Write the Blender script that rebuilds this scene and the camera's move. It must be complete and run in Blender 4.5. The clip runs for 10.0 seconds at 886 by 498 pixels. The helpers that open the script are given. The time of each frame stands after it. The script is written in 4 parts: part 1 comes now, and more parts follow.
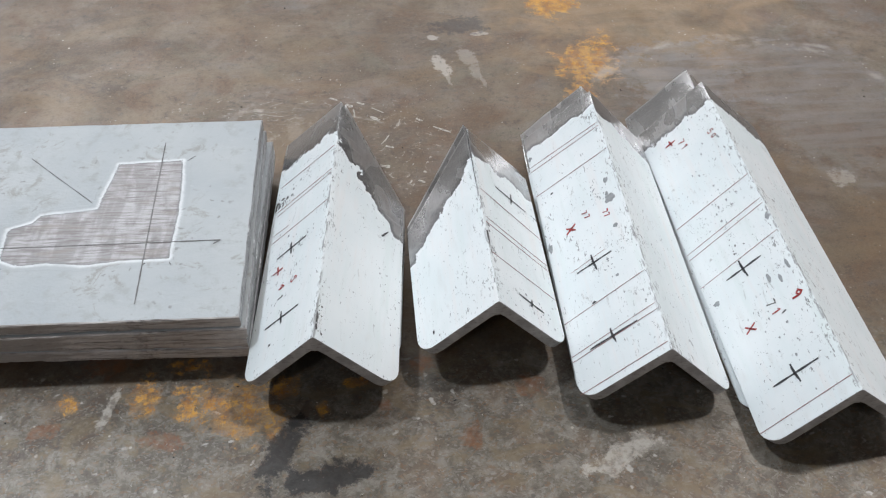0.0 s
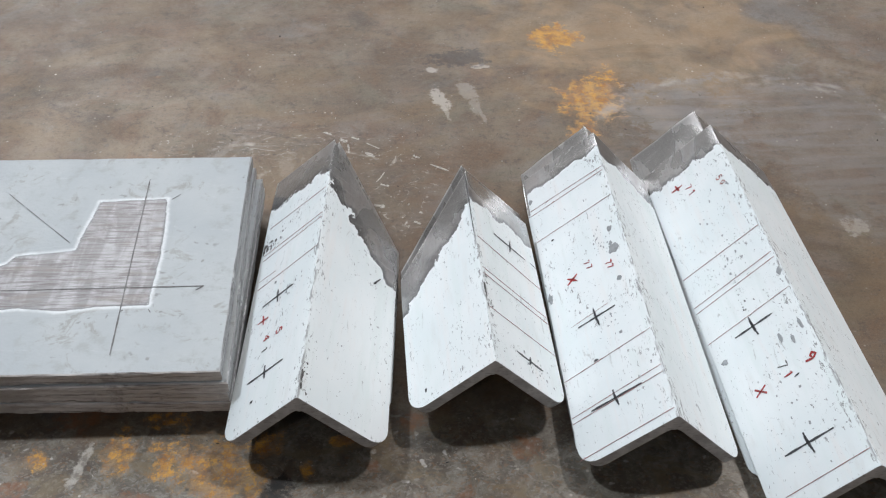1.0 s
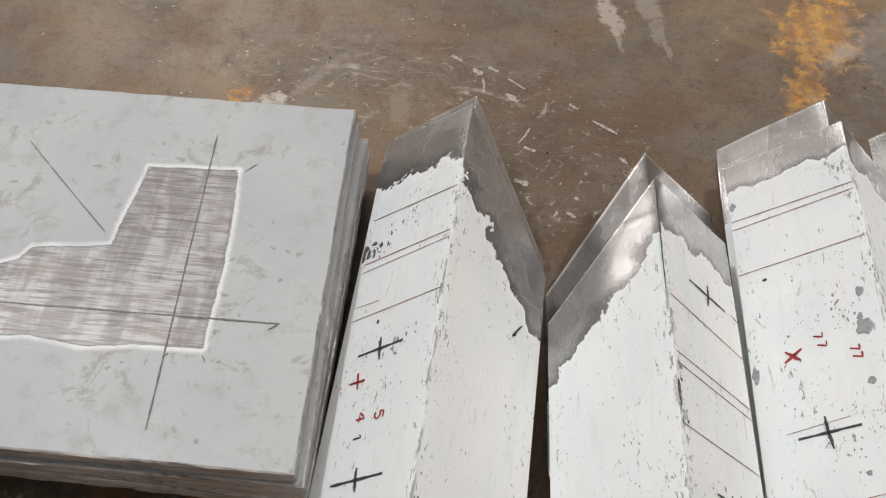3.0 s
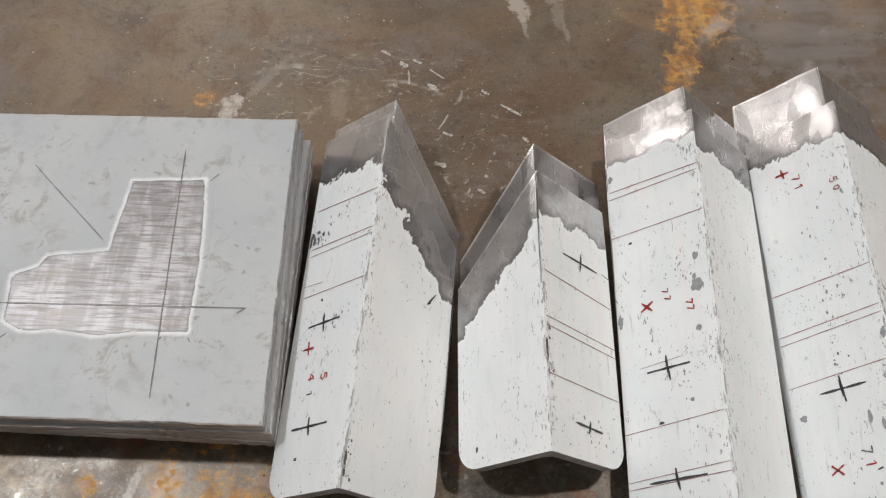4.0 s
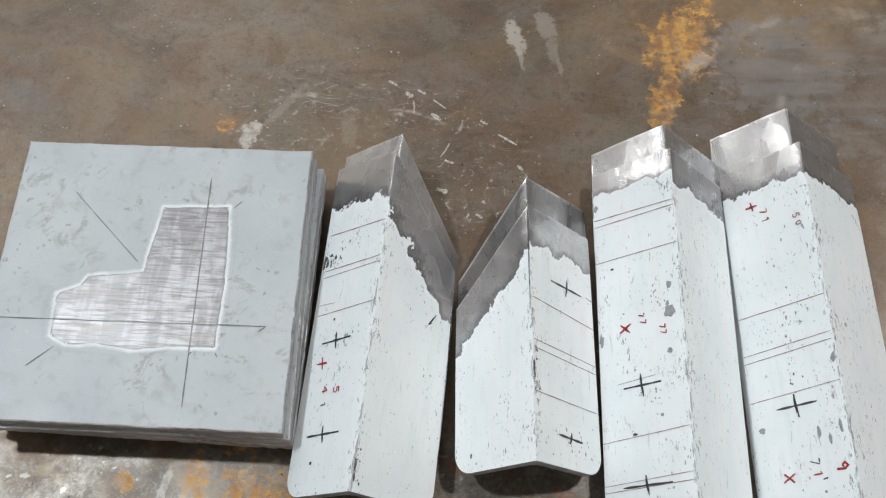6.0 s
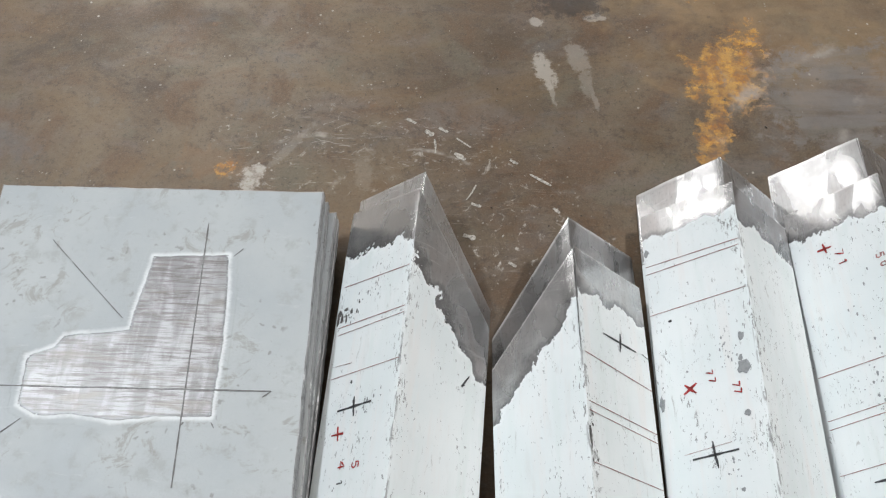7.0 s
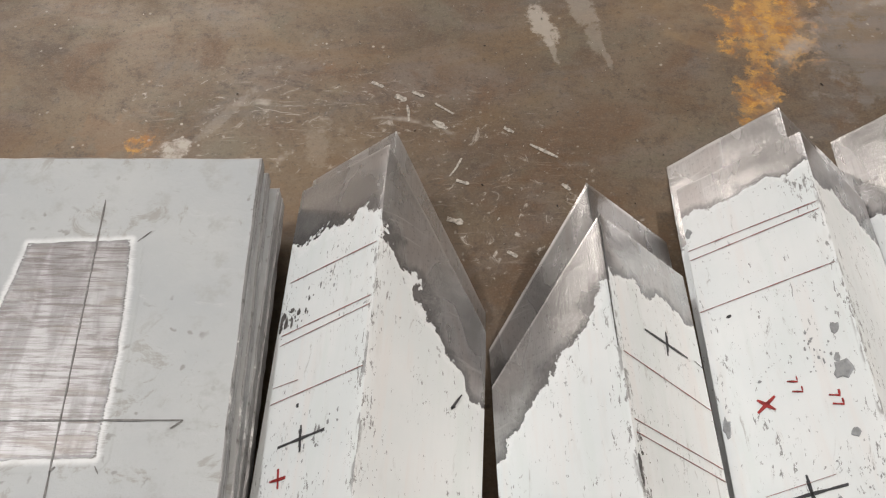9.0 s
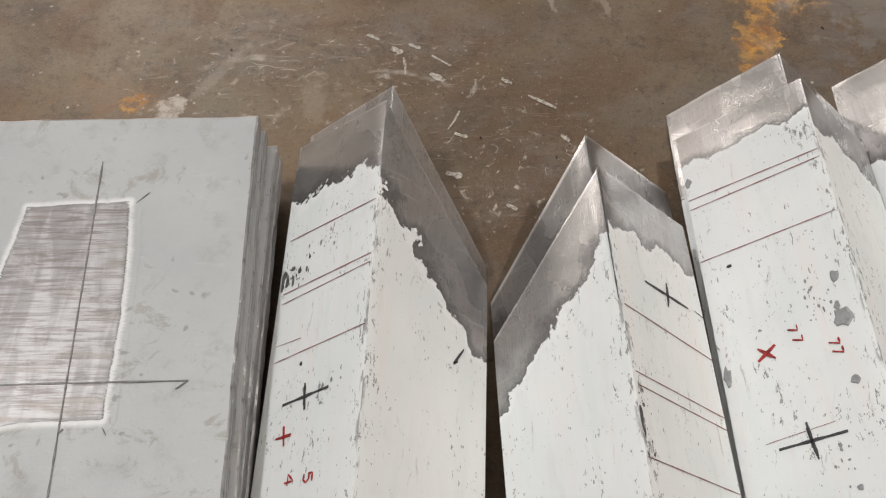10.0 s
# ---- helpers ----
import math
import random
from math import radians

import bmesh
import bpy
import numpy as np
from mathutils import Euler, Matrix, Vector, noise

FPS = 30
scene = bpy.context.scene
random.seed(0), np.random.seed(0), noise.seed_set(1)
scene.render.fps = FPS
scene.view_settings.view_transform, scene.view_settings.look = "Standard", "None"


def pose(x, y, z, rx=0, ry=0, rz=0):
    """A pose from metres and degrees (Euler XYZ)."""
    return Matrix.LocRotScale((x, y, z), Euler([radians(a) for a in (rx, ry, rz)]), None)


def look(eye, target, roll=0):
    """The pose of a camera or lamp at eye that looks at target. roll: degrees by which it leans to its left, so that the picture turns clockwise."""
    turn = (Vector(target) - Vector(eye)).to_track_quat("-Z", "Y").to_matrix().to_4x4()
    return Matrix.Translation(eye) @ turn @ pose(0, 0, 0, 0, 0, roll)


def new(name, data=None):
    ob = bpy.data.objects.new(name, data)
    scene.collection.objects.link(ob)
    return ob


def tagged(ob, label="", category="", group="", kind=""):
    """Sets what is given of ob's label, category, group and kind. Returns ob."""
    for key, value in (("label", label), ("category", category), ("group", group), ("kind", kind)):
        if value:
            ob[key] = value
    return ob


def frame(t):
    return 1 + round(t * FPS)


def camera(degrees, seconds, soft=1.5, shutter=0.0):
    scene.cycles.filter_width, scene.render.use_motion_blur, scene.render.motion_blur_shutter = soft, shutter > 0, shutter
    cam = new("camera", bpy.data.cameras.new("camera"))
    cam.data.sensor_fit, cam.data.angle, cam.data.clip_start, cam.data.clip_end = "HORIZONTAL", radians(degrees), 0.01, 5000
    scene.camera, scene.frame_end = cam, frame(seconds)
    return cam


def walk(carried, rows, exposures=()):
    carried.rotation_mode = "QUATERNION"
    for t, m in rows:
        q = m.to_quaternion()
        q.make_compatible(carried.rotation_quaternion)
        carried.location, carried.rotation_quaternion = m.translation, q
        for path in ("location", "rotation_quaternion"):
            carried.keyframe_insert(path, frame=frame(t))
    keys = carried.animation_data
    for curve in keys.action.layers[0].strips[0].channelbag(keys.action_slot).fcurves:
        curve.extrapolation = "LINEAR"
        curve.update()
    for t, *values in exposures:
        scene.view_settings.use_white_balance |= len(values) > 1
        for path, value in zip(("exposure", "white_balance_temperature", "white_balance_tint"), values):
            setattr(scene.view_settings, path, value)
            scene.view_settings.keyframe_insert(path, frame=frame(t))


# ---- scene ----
cam = camera(49.68, 10.0, soft=1.2)
PATH = [
    (0, (-0.0439, -0.8008, 0.7057), (0.0532, 0.4297, -0.4632), -0.10),
    (0.2, (-0.0613, -0.7846, 0.7187), (0.0548, 0.4532, -0.4410), 1.05),
    (0.5, (-0.0525, -0.7754, 0.7167), (0.0488, 0.4732, -0.4326), 0.93),
    (1, (-0.0367, -0.7449, 0.6980), (0.0647, 0.5035, -0.4513), 1.00),
    (1.2, (-0.0350, -0.7407, 0.7006), (0.0542, 0.5066, -0.4509), 0.43),
    (1.5, (-0.0564, -0.7415, 0.6884), (0.0273, 0.5074, -0.4618), 0.77),
    (2, (-0.0940, -0.7348, 0.6844), (-0.0232, 0.5037, -0.4780), 1.36),
    (2.2, (-0.1139, -0.7117, 0.6797), (-0.0406, 0.5205, -0.4893), 1.79),
    (3.3, (-0.0704, -0.3691, 0.6147), (-0.1361, 0.4849, -0.8538), 0.25),
    (3.5, (-0.0594, -0.3747, 0.7374), (-0.1280, 0.4406, -0.7527), -0.74),
    (3.7, (-0.0389, -0.4142, 0.7920), (-0.1065, 0.4220, -0.6871), -2.18),
    (4, (-0.0137, -0.4324, 0.8234), (-0.0587, 0.3473, -0.6866), -2.89),
    (4.5, (-0.0160, -0.4326, 0.8661), (-0.0646, 0.3312, -0.6519), -4.14),
    (5, (-0.0415, -0.4152, 0.8978), (-0.0861, 0.3201, -0.6343), -3.82),
    (5.5, (-0.0232, -0.4204, 0.9364), (-0.0661, 0.3051, -0.6004), -2.26),
    (5.7, (-0.0101, -0.4223, 0.9364), (-0.0596, 0.2990, -0.6022), -2.79),
    (6.8, (-0.0298, -0.4225, 0.9033), (-0.0643, 0.3691, -0.6008), -1.82),
    (7, (-0.0472, -0.3942, 0.8089), (-0.0848, 0.4589, -0.6611), -2.24),
    (7.2, (-0.0602, -0.3675, 0.7311), (-0.0739, 0.5701, -0.6883), -0.51),
    (7.5, (-0.0503, -0.3334, 0.6475), (-0.0594, 0.6440, -0.7434), -0.97),
    (8, (-0.0548, -0.3345, 0.6063), (-0.0562, 0.6507, -0.7790), -1.32),
    (8.5, (-0.0537, -0.3367, 0.5940), (-0.0449, 0.6419, -0.7961), -0.75),
    (9, (-0.0565, -0.3359, 0.5866), (-0.0449, 0.6210, -0.8185), -0.64),
    (9.5, (-0.0533, -0.3367, 0.5876), (-0.0443, 0.5588, -0.8574), -1.36),
    (10, (-0.0554, -0.3307, 0.5896), (-0.0490, 0.5459, -0.8669), -2.02),
]
walk(cam, [(t, look(eye, target, roll)) for t, eye, target, roll in PATH], exposures=[
    (0.0, -0.12, 6100, 12), (2.2, -0.14, 6150, 12), (3.3, -0.33, 6900, 16), (4.0, -0.36, 6750, 16), (4.8, -0.28, 6700, 17), (5.4, -0.23, 6250, 11), (7.0, -0.17, 6300, 11),
    (7.5, -0.25, 6500, 12), (8.0, -0.31, 6500, 12), (8.5, -0.28, 6850, 15), (9.0, -0.30, 6950, 16), (10.0, -0.38, 6950, 16)])

# ---- world, lamps, exposure ----
world = bpy.data.worlds.new("hall_air")
scene.world = world
world.use_nodes = True
world.node_tree.nodes["Background"].inputs[0].default_value = (0.75, 0.82, 0.9, 1)
world.node_tree.nodes["Background"].inputs[1].default_value = 0.095


def hall_or_fill_lamp(x, y, z, size_x, size_y, watts, colour):
    data = bpy.data.lights.new("hall_or_fill_lamp", "AREA")
    data.shape, data.size, data.size_y = "RECTANGLE", size_x, size_y
    data.energy, data.color = watts, colour
    ob = new("hall_or_fill_lamp", data)
    ob.matrix_world = look((x, y, z), (0, 0, 0))
    return ob


hall_or_fill_lamp(-2.8, 0.9, 5.2, 0.32, 0.32, 164, (0.90, 0.97, 1.0))
hall_or_fill_lamp(-3.25, 2.25, 5.2, 0.32, 0.32, 26, (0.90, 0.97, 1.0))
# unseen panel, enlarged and moved so its reflection brightens the ground patch
hall_or_fill_lamp(-2.5, 5.8, 5.3, 1.6, 1.2, 58, (0.92, 0.97, 1.0))
# unseen fill added on the south side to brighten the front edges
hall_or_fill_lamp(-1.2, -4.6, 5.3, 0.5, 0.5, 48, (0.95, 0.97, 1.0))
hall_or_fill_lamp(2.6, 0.70, 5.2, 0.32, 0.32, 170, (1.0, 0.965, 0.92))


def opening_light(x, y, z, target, width, height, watts):
    """Area light for an unseen wall opening, inferred or added as fill."""
    data = bpy.data.lights.new("opening_fill", "AREA")
    data.shape, data.size, data.size_y, data.energy, data.color = "RECTANGLE", width, height, watts, (1.0, 0.985, 0.95)
    ob = new("opening_fill", data)
    ob.matrix_world = look((x, y, z), target)


# west opening, placed from the reflections on the bars' left legs
opening_light(-7.95, 5.9, 2.65, (0, 5.9, 2.65), 2.4, 1.1, 68)
# north band, added to give the far floor its sheen
opening_light(0, 7.95, 4.65, (0, 0, 4.65), 12.0, 2.1, 290)

# ---- materials ----


class Nodes:
    """Short helper that wires one node material."""

    def __init__(self, name):
        self.mat = bpy.data.materials.new(name)
        self.mat.use_nodes = True
        self.tree = self.mat.node_tree
        self.bsdf = self.tree.nodes["Principled BSDF"]

    def put(self, socket, value):
        if isinstance(value, bpy.types.NodeSocket):
            self.tree.links.new(value, socket)
        elif isinstance(value, (tuple, list)) and len(value) == 3 and socket.type == "RGBA":
            socket.default_value = (*value, 1)
        else:
            socket.default_value = value

    def coords(self, kind="Object"):
        return self.tree.nodes.new("ShaderNodeTexCoord").outputs[kind]

    def attr(self, name):
        n = self.tree.nodes.new("ShaderNodeAttribute")
        n.attribute_name = name
        return n.outputs["Fac"]

    def chance(self):
        return self.tree.nodes.new("ShaderNodeObjectInfo").outputs["Random"]

    def mapped(self, vec, scale=(1, 1, 1), loc=(0, 0, 0), rot=(0, 0, 0)):
        n = self.tree.nodes.new("ShaderNodeMapping")
        self.put(n.inputs["Vector"], vec)
        n.inputs["Scale"].default_value, n.inputs["Location"].default_value = scale, loc
        n.inputs["Rotation"].default_value = [radians(a) for a in rot]
        return n.outputs[0]

    def noise(self, vec, scale, detail=4, rough=0.55, distort=0.0):
        n = self.tree.nodes.new("ShaderNodeTexNoise")
        self.put(n.inputs["Vector"], vec)
        for k, v in (("Scale", scale), ("Detail", detail), ("Roughness", rough), ("Distortion", distort)):
            n.inputs[k].default_value = v
        return n.outputs["Fac"]

    def cells(self, vec, scale, chaos=1.0):
        n = self.tree.nodes.new("ShaderNodeTexVoronoi")
        self.put(n.inputs["Vector"], vec)
        n.inputs["Scale"].default_value, n.inputs["Randomness"].default_value = scale, chaos
        return n.outputs["Distance"], n.outputs["Color"]

    def math(self, op, a, b=0.0, clamp=False):
        n = self.tree.nodes.new("ShaderNodeMath")
        n.operation, n.use_clamp = op, clamp
        self.put(n.inputs[0], a)
        self.put(n.inputs[1], b)
        return n.outputs[0]

    def step(self, v, lo, hi, out0=0.0, out1=1.0):
        n = self.tree.nodes.new("ShaderNodeMapRange")
        n.interpolation_type = "SMOOTHSTEP"
        self.put(n.inputs[0], v)
        for k, x in zip((1, 2, 3, 4), (lo, hi, out0, out1)):
            n.inputs[k].default_value = x
        return n.outputs[0]

    def mix(self, fac, a, b):
        n = self.tree.nodes.new("ShaderNodeMix")
        n.data_type = "RGBA"
        self.put(n.inputs[0], fac)
        self.put(n.inputs[6], a)
        self.put(n.inputs[7], b)
        return n.outputs[2]

    def blend(self, fac, a, b):
        n = self.tree.nodes.new("ShaderNodeMix")
        self.put(n.inputs[0], fac)
        self.put(n.inputs[2], a)
        self.put(n.inputs[3], b)
        return n.outputs[0]

    def split(self, vec):
        n = self.tree.nodes.new("ShaderNodeSeparateXYZ")
        self.put(n.inputs[0], vec)
        return n.outputs

    def warp(self, vec, scale, amount):
        """The place pushed about by noise."""
        f = self.tree.nodes.new("ShaderNodeTexNoise")
        self.put(f.inputs["Vector"], vec)
        f.inputs["Scale"].default_value, f.inputs["Detail"].default_value = scale, 4
        k = self.tree.nodes.new("ShaderNodeVectorMath")
        k.operation = "MULTIPLY_ADD"
        self.put(k.inputs[0], f.outputs["Color"])
        k.inputs[1].default_value = (amount, amount, 0)
        self.put(k.inputs[2], vec)
        return k.outputs[0]

    def bump(self, height, strength=0.3, distance=0.001):
        n = self.tree.nodes.new("ShaderNodeBump")
        n.inputs["Strength"].default_value, n.inputs["Distance"].default_value = strength, distance
        self.put(n.inputs["Height"], height)
        self.put(self.bsdf.inputs["Normal"], n.outputs[0])

    def done(self, colour, rough=0.5, metal=0.0, spec=0.5):
        self.put(self.bsdf.inputs["Base Color"], colour)
        self.put(self.bsdf.inputs["Roughness"], rough)
        self.put(self.bsdf.inputs["Metallic"], metal)
        self.put(self.bsdf.inputs["Specular IOR Level"], spec)
        return self.mat


def spot(n, xy, cx, cy, rx, ry, wobble, turn=0.0):
    """1 inside an uneven blot round (cx, cy), 0 outside."""
    c, s = math.cos(radians(turn)), math.sin(radians(turn))
    dx, dy = n.math("SUBTRACT", xy[0], cx), n.math("SUBTRACT", xy[1], cy)
    a = n.math("DIVIDE", n.math("ADD", n.math("MULTIPLY", dx, c), n.math("MULTIPLY", dy, s)), rx)
    b = n.math("DIVIDE", n.math("SUBTRACT", n.math("MULTIPLY", dy, c), n.math("MULTIPLY", dx, s)), ry)
    r = n.math("SQRT", n.math("ADD", n.math("MULTIPLY", a, a), n.math("MULTIPLY", b, b)))
    return n.step(n.math("ADD", r, wobble), 1.25, 0.75)


def floor_steel():
    n = Nodes("worn_floor_steel")
    p = n.coords("Object")
    xy = n.split(p)
    big, mid = n.noise(n.mapped(p, (1, 1.5, 1), rot=(0, 0, 30)), 4.2, 5, 0.6, 0.8), n.noise(p, 17, 6, 0.65, 0.4)
    wash = n.noise(n.mapped(p, (1, 1.8, 1), (5, 2, 0), (0, 0, -25)), 7.5, 5, 0.6, 1.0)
    fine, grit = n.noise(p, 120, 5, 0.7), n.noise(p, 600, 3, 0.6)
    streak = n.noise(n.mapped(p, (9, 60, 1), rot=(0, 0, 35)), 1.0, 5, 0.6, 0.3)
    col = n.mix(n.step(big, 0.35, 0.65), (0.098, 0.066, 0.040), (0.172, 0.130, 0.086))
    col = n.mix(n.step(wash, 0.48, 0.72, 0, 0.7), col, (0.170, 0.138, 0.118))
    col = n.mix(n.step(mid, 0.42, 0.72, 0, 0.75), col, (0.115, 0.072, 0.040))
    col = n.mix(n.step(streak, 0.54, 0.78, 0, 0.25), col, (0.215, 0.180, 0.140))
    rusty = n.noise(n.mapped(p, (1, 1.3, 1), (3, 8, 0), (0, 0, 15)), 9.5, 7, 0.68, 0.9)
    col = n.mix(n.step(rusty, 0.47, 0.66, 0, 0.75), col, (0.125, 0.070, 0.036))
    col = n.mix(n.step(rusty, 0.46, 0.32, 0, 0.6), col, (0.135, 0.118, 0.082))
    mott = n.noise(p, 58, 9, 0.78)
    col = n.mix(n.step(mott, 0.50, 0.66, 0, 0.75), col, (0.072, 0.052, 0.036))
    col = n.mix(n.step(n.noise(n.mapped(p, loc=(7, 3, 0)), 33, 8, 0.75), 0.56, 0.70, 0, 0.6), col, (0.165, 0.148, 0.13))
    col = n.mix(n.step(n.noise(n.mapped(p, loc=(2, 9, 0)), 26, 7, 0.75), 0.60, 0.70, 0, 0.55), col, (0.20, 0.105, 0.050))
    col = n.mix(n.step(fine, 0.52, 0.8, 0, 0.4), col, (0.055, 0.042, 0.032))
    # broad washes of tan dust, bluish bare steel and dark oil
    broad = n.noise(n.mapped(p, (1, 1.6, 1), (1.7, 4.2, 0), (0, 0, -20)), 3.4, 6, 0.62, 1.1)
    col = n.mix(n.step(broad, 0.50, 0.66, 0, 0.5), col, (0.185, 0.122, 0.062))
    col = n.mix(n.step(broad, 0.46, 0.34, 0, 0.55), col, (0.125, 0.118, 0.112))
    oil = n.noise(n.mapped(p, (1, 1.2, 1), (8.3, 1.1, 0)), 6.5, 7, 0.7, 0.6)
    col = n.mix(n.step(oil, 0.56, 0.70, 0, 0.6), col, (0.060, 0.046, 0.034))
    col = n.mix(n.step(grit, 0.52, 0.70, 0, 0.22), col, (0.24, 0.205, 0.16))
    col = n.mix(n.step(grit, 0.46, 0.30, 0, 0.28), col, (0.05, 0.036, 0.025))
    pit = n.noise(n.mapped(p, loc=(4, 4, 0)), 230, 5, 0.75)
    col = n.mix(n.step(pit, 0.53, 0.66, 0, 0.5), col, (0.058, 0.044, 0.032))
    col = n.mix(n.step(pit, 0.44, 0.33, 0, 0.28), col, (0.20, 0.168, 0.130))
    # the lighter, crusted grey strip along the near side
    near = n.step(n.math("ADD", xy[1], n.math("MULTIPLY", n.math("SUBTRACT", mid, 0.5), 0.10)), -0.17, -0.24)
    near = n.math("MULTIPLY", near, n.math("MULTIPLY", n.step(n.math("ADD", xy[1], n.math("MULTIPLY", wash, 0.5)), -0.55, -0.2), n.step(n.math("ADD", n.math("ABSOLUTE", xy[0]), n.math("MULTIPLY", big, 0.6)), 1.5, 1.1)))
    crust = n.mix(n.step(n.noise(p, 48, 7, 0.72, 0.5), 0.40, 0.64), (0.118, 0.102, 0.080), (0.26, 0.238, 0.20))
    crust = n.mix(n.step(mid, 0.50, 0.62, 0, 0.45), crust, (0.135, 0.085, 0.050))
    crust = n.mix(n.step(oil, 0.50, 0.64, 0, 0.7), crust, (0.065, 0.050, 0.040))
    _, grain = n.cells(n.mapped(n.warp(p, 90, 0.012), (1, 1.4, 1)), 420)
    grain = n.split(grain)
    crust = n.mix(n.step(grain[0], 0.68, 0.95, 0, 0.38), crust, (0.33, 0.315, 0.285))
    crust = n.mix(n.step(grain[1], 0.76, 0.95, 0, 0.3), crust, (0.055, 0.043, 0.035))
    crust = n.mix(n.step(grain[2], 0.86, 0.96, 0, 0.35), crust, (0.23, 0.115, 0.045))
    fleck, shade = n.cells(n.mapped(n.warp(p, 70, 0.02), (1, 1.5, 1), (6, 3, 0)), 62)
    fleck = n.math("MULTIPLY", n.step(fleck, 0.24, 0.12), n.step(n.split(shade)[1], 0.74, 0.84))
    crust = n.mix(n.math("MULTIPLY", fleck, 0.8), crust, (0.50, 0.48, 0.44))
    tan = n.noise(n.mapped(p, (1, 1.4, 1), (9, 5, 0)), 22, 6, 0.68, 0.8)
    crust = n.mix(n.step(tan, 0.50, 0.64, 0, 0.6), crust, (0.20, 0.150, 0.085))
    col = n.mix(n.math("MULTIPLY", near, 0.85), col, crust)
    # rust and old yellow paint
    w = n.math("MULTIPLY", n.math("SUBTRACT", n.noise(p, 46, 7, 0.75, 0.3), 0.5), 4.2)
    wide = n.math("MULTIPLY", n.math("SUBTRACT", n.noise(p, 13, 6, 0.65, 0.5), 0.5), 2.4)
    # broad tan haze, with a light's sheen on the floor painted in
    haze = spot(n, xy, 0.34, 0.45, 0.19, 0.17, wide)
    col = n.mix(n.math("MULTIPLY", haze, n.step(wash, 0.34, 0.66, 0.15, 0.6)), col, (0.29, 0.188, 0.09))
    haze = spot(n, xy, -0.31, 0.18, 0.035, 0.02, w)
    col = n.mix(n.math("MULTIPLY", haze, 0.22), col, (0.25, 0.12, 0.045))
    yellow, ragged = None, n.step(n.noise(p, 75, 9, 0.8), 0.46, 0.56)
    for cx, cy, rx, ry, turn, whole in ((0.236, 0.288, 0.036, 0.046, 0, 0.62), (0.212, 0.208, 0.016, 0.042, -12, 0.5), (0.262, 0.335, 0.022, 0.03, 0, 0.15),
                                        (0.212, 0.450, 0.033, 0.030, 0, 0.85), (-0.185, -0.255, 0.028, 0.032, 25, 0.4), (-0.225, -0.245, 0.020, 0.026, -10, 0.15),
                                        (-0.275, -0.236, 0.012, 0.024, 0, 0.3), (-0.160, -0.268, 0.016, 0.020, 0, 0.35), (-0.145, -0.235, 0.012, 0.016, 0, 0.3), (-0.235, -0.20, 0.020, 0.008, 0, 0.1),
                                        (-0.345, -0.235, 0.010, 0.010, 0, 0.2), (-0.082, -0.232, 0.010, 0.006, 0, 0.6), (-0.112, -0.262, 0.006, 0.008, 0, 0.5), (-0.293, 0.172, 0.012, 0.008, 20, 0.0)):
        blot = n.math("MULTIPLY", spot(n, xy, cx, cy, rx, ry, w, turn), n.math("MAXIMUM", ragged, whole))
        yellow = blot if yellow is None else n.math("MAXIMUM", yellow, blot)
    yellow = n.math("MULTIPLY", yellow, n.step(fine, 0.32, 0.5, 0.45, 0.95))
    col = n.mix(yellow, col, n.mix(n.step(n.noise(p, 60, 6, 0.7), 0.35, 0.65), (0.27, 0.105, 0.020), (0.58, 0.30, 0.045)))
    rusts = None
    for cx, cy, rx, ry, turn in ((-0.315, -0.195, 0.022, 0.012, 0), (-0.17, -0.19, 0.014, 0.008, 0), (-0.02, -0.215, 0.011, 0.010, 0), (-0.055, -0.262, 0.006, 0.006, 0),
                                 (0.082, -0.25, 0.014, 0.012, 30), (-0.36, -0.265, 0.014, 0.010, 20), (-0.25, -0.285, 0.018, 0.010, -15), (0.02, -0.30, 0.010, 0.014, 0)):
        blot = spot(n, xy, cx, cy, rx, ry, w, turn)
        rusts = blot if rusts is None else n.math("MAXIMUM", rusts, blot)
    col = n.mix(n.math("MULTIPLY", rusts, n.step(fine, 0.34, 0.62, 0.1, 0.65)), col, (0.215, 0.085, 0.032))
    # smooth grey worn patch beside the paint and bare drags at the far side
    grey = spot(n, xy, 0.355, 0.26, 0.085, 0.07, w)
    grey = n.math("MAXIMUM", grey, n.math("MULTIPLY", spot(n, xy, 0.52, 0.18, 0.10, 0.16, n.math("ADD", wide, n.math("MULTIPLY", w, 0.4))), 0.75))
    col = n.mix(n.math("MULTIPLY", grey, n.step(streak, 0.38, 0.62, 0.25, 0.62)), col, (0.205, 0.19, 0.18))
    # white scuffs
    scuff = n.math("MULTIPLY", spot(n, xy, -0.17, 0.20, 0.14, 0.07, wide),
                   n.step(n.noise(n.mapped(p, (34, 62, 1), rot=(0, 0, -40)), 1.0, 7, 0.75, 2.6), 0.55, 0.72, 0, 0.85))
    scuff = n.math("MAXIMUM", scuff, n.math("MULTIPLY", spot(n, xy, 0.0, 0.11, 0.05, 0.08, wide), n.step(n.noise(p, 55, 6, 0.7, 1.5), 0.57, 0.7)))
    for turn, cx, cy, rx, ry, k in ((52, -0.16, 0.17, 0.15, 0.07, 0.55), (-35, -0.07, 0.18, 0.12, 0.08, 0.6), (8, 0.0, 0.13, 0.07, 0.09, 0.55), (75, 0.02, 0.09, 0.05, 0.08, 0.5)):
        hair = n.noise(n.mapped(n.warp(p, 14, 0.03), (14, 420, 1), (turn * 0.1, 2, 0), (0, 0, turn)), 1.0, 4, 0.7)
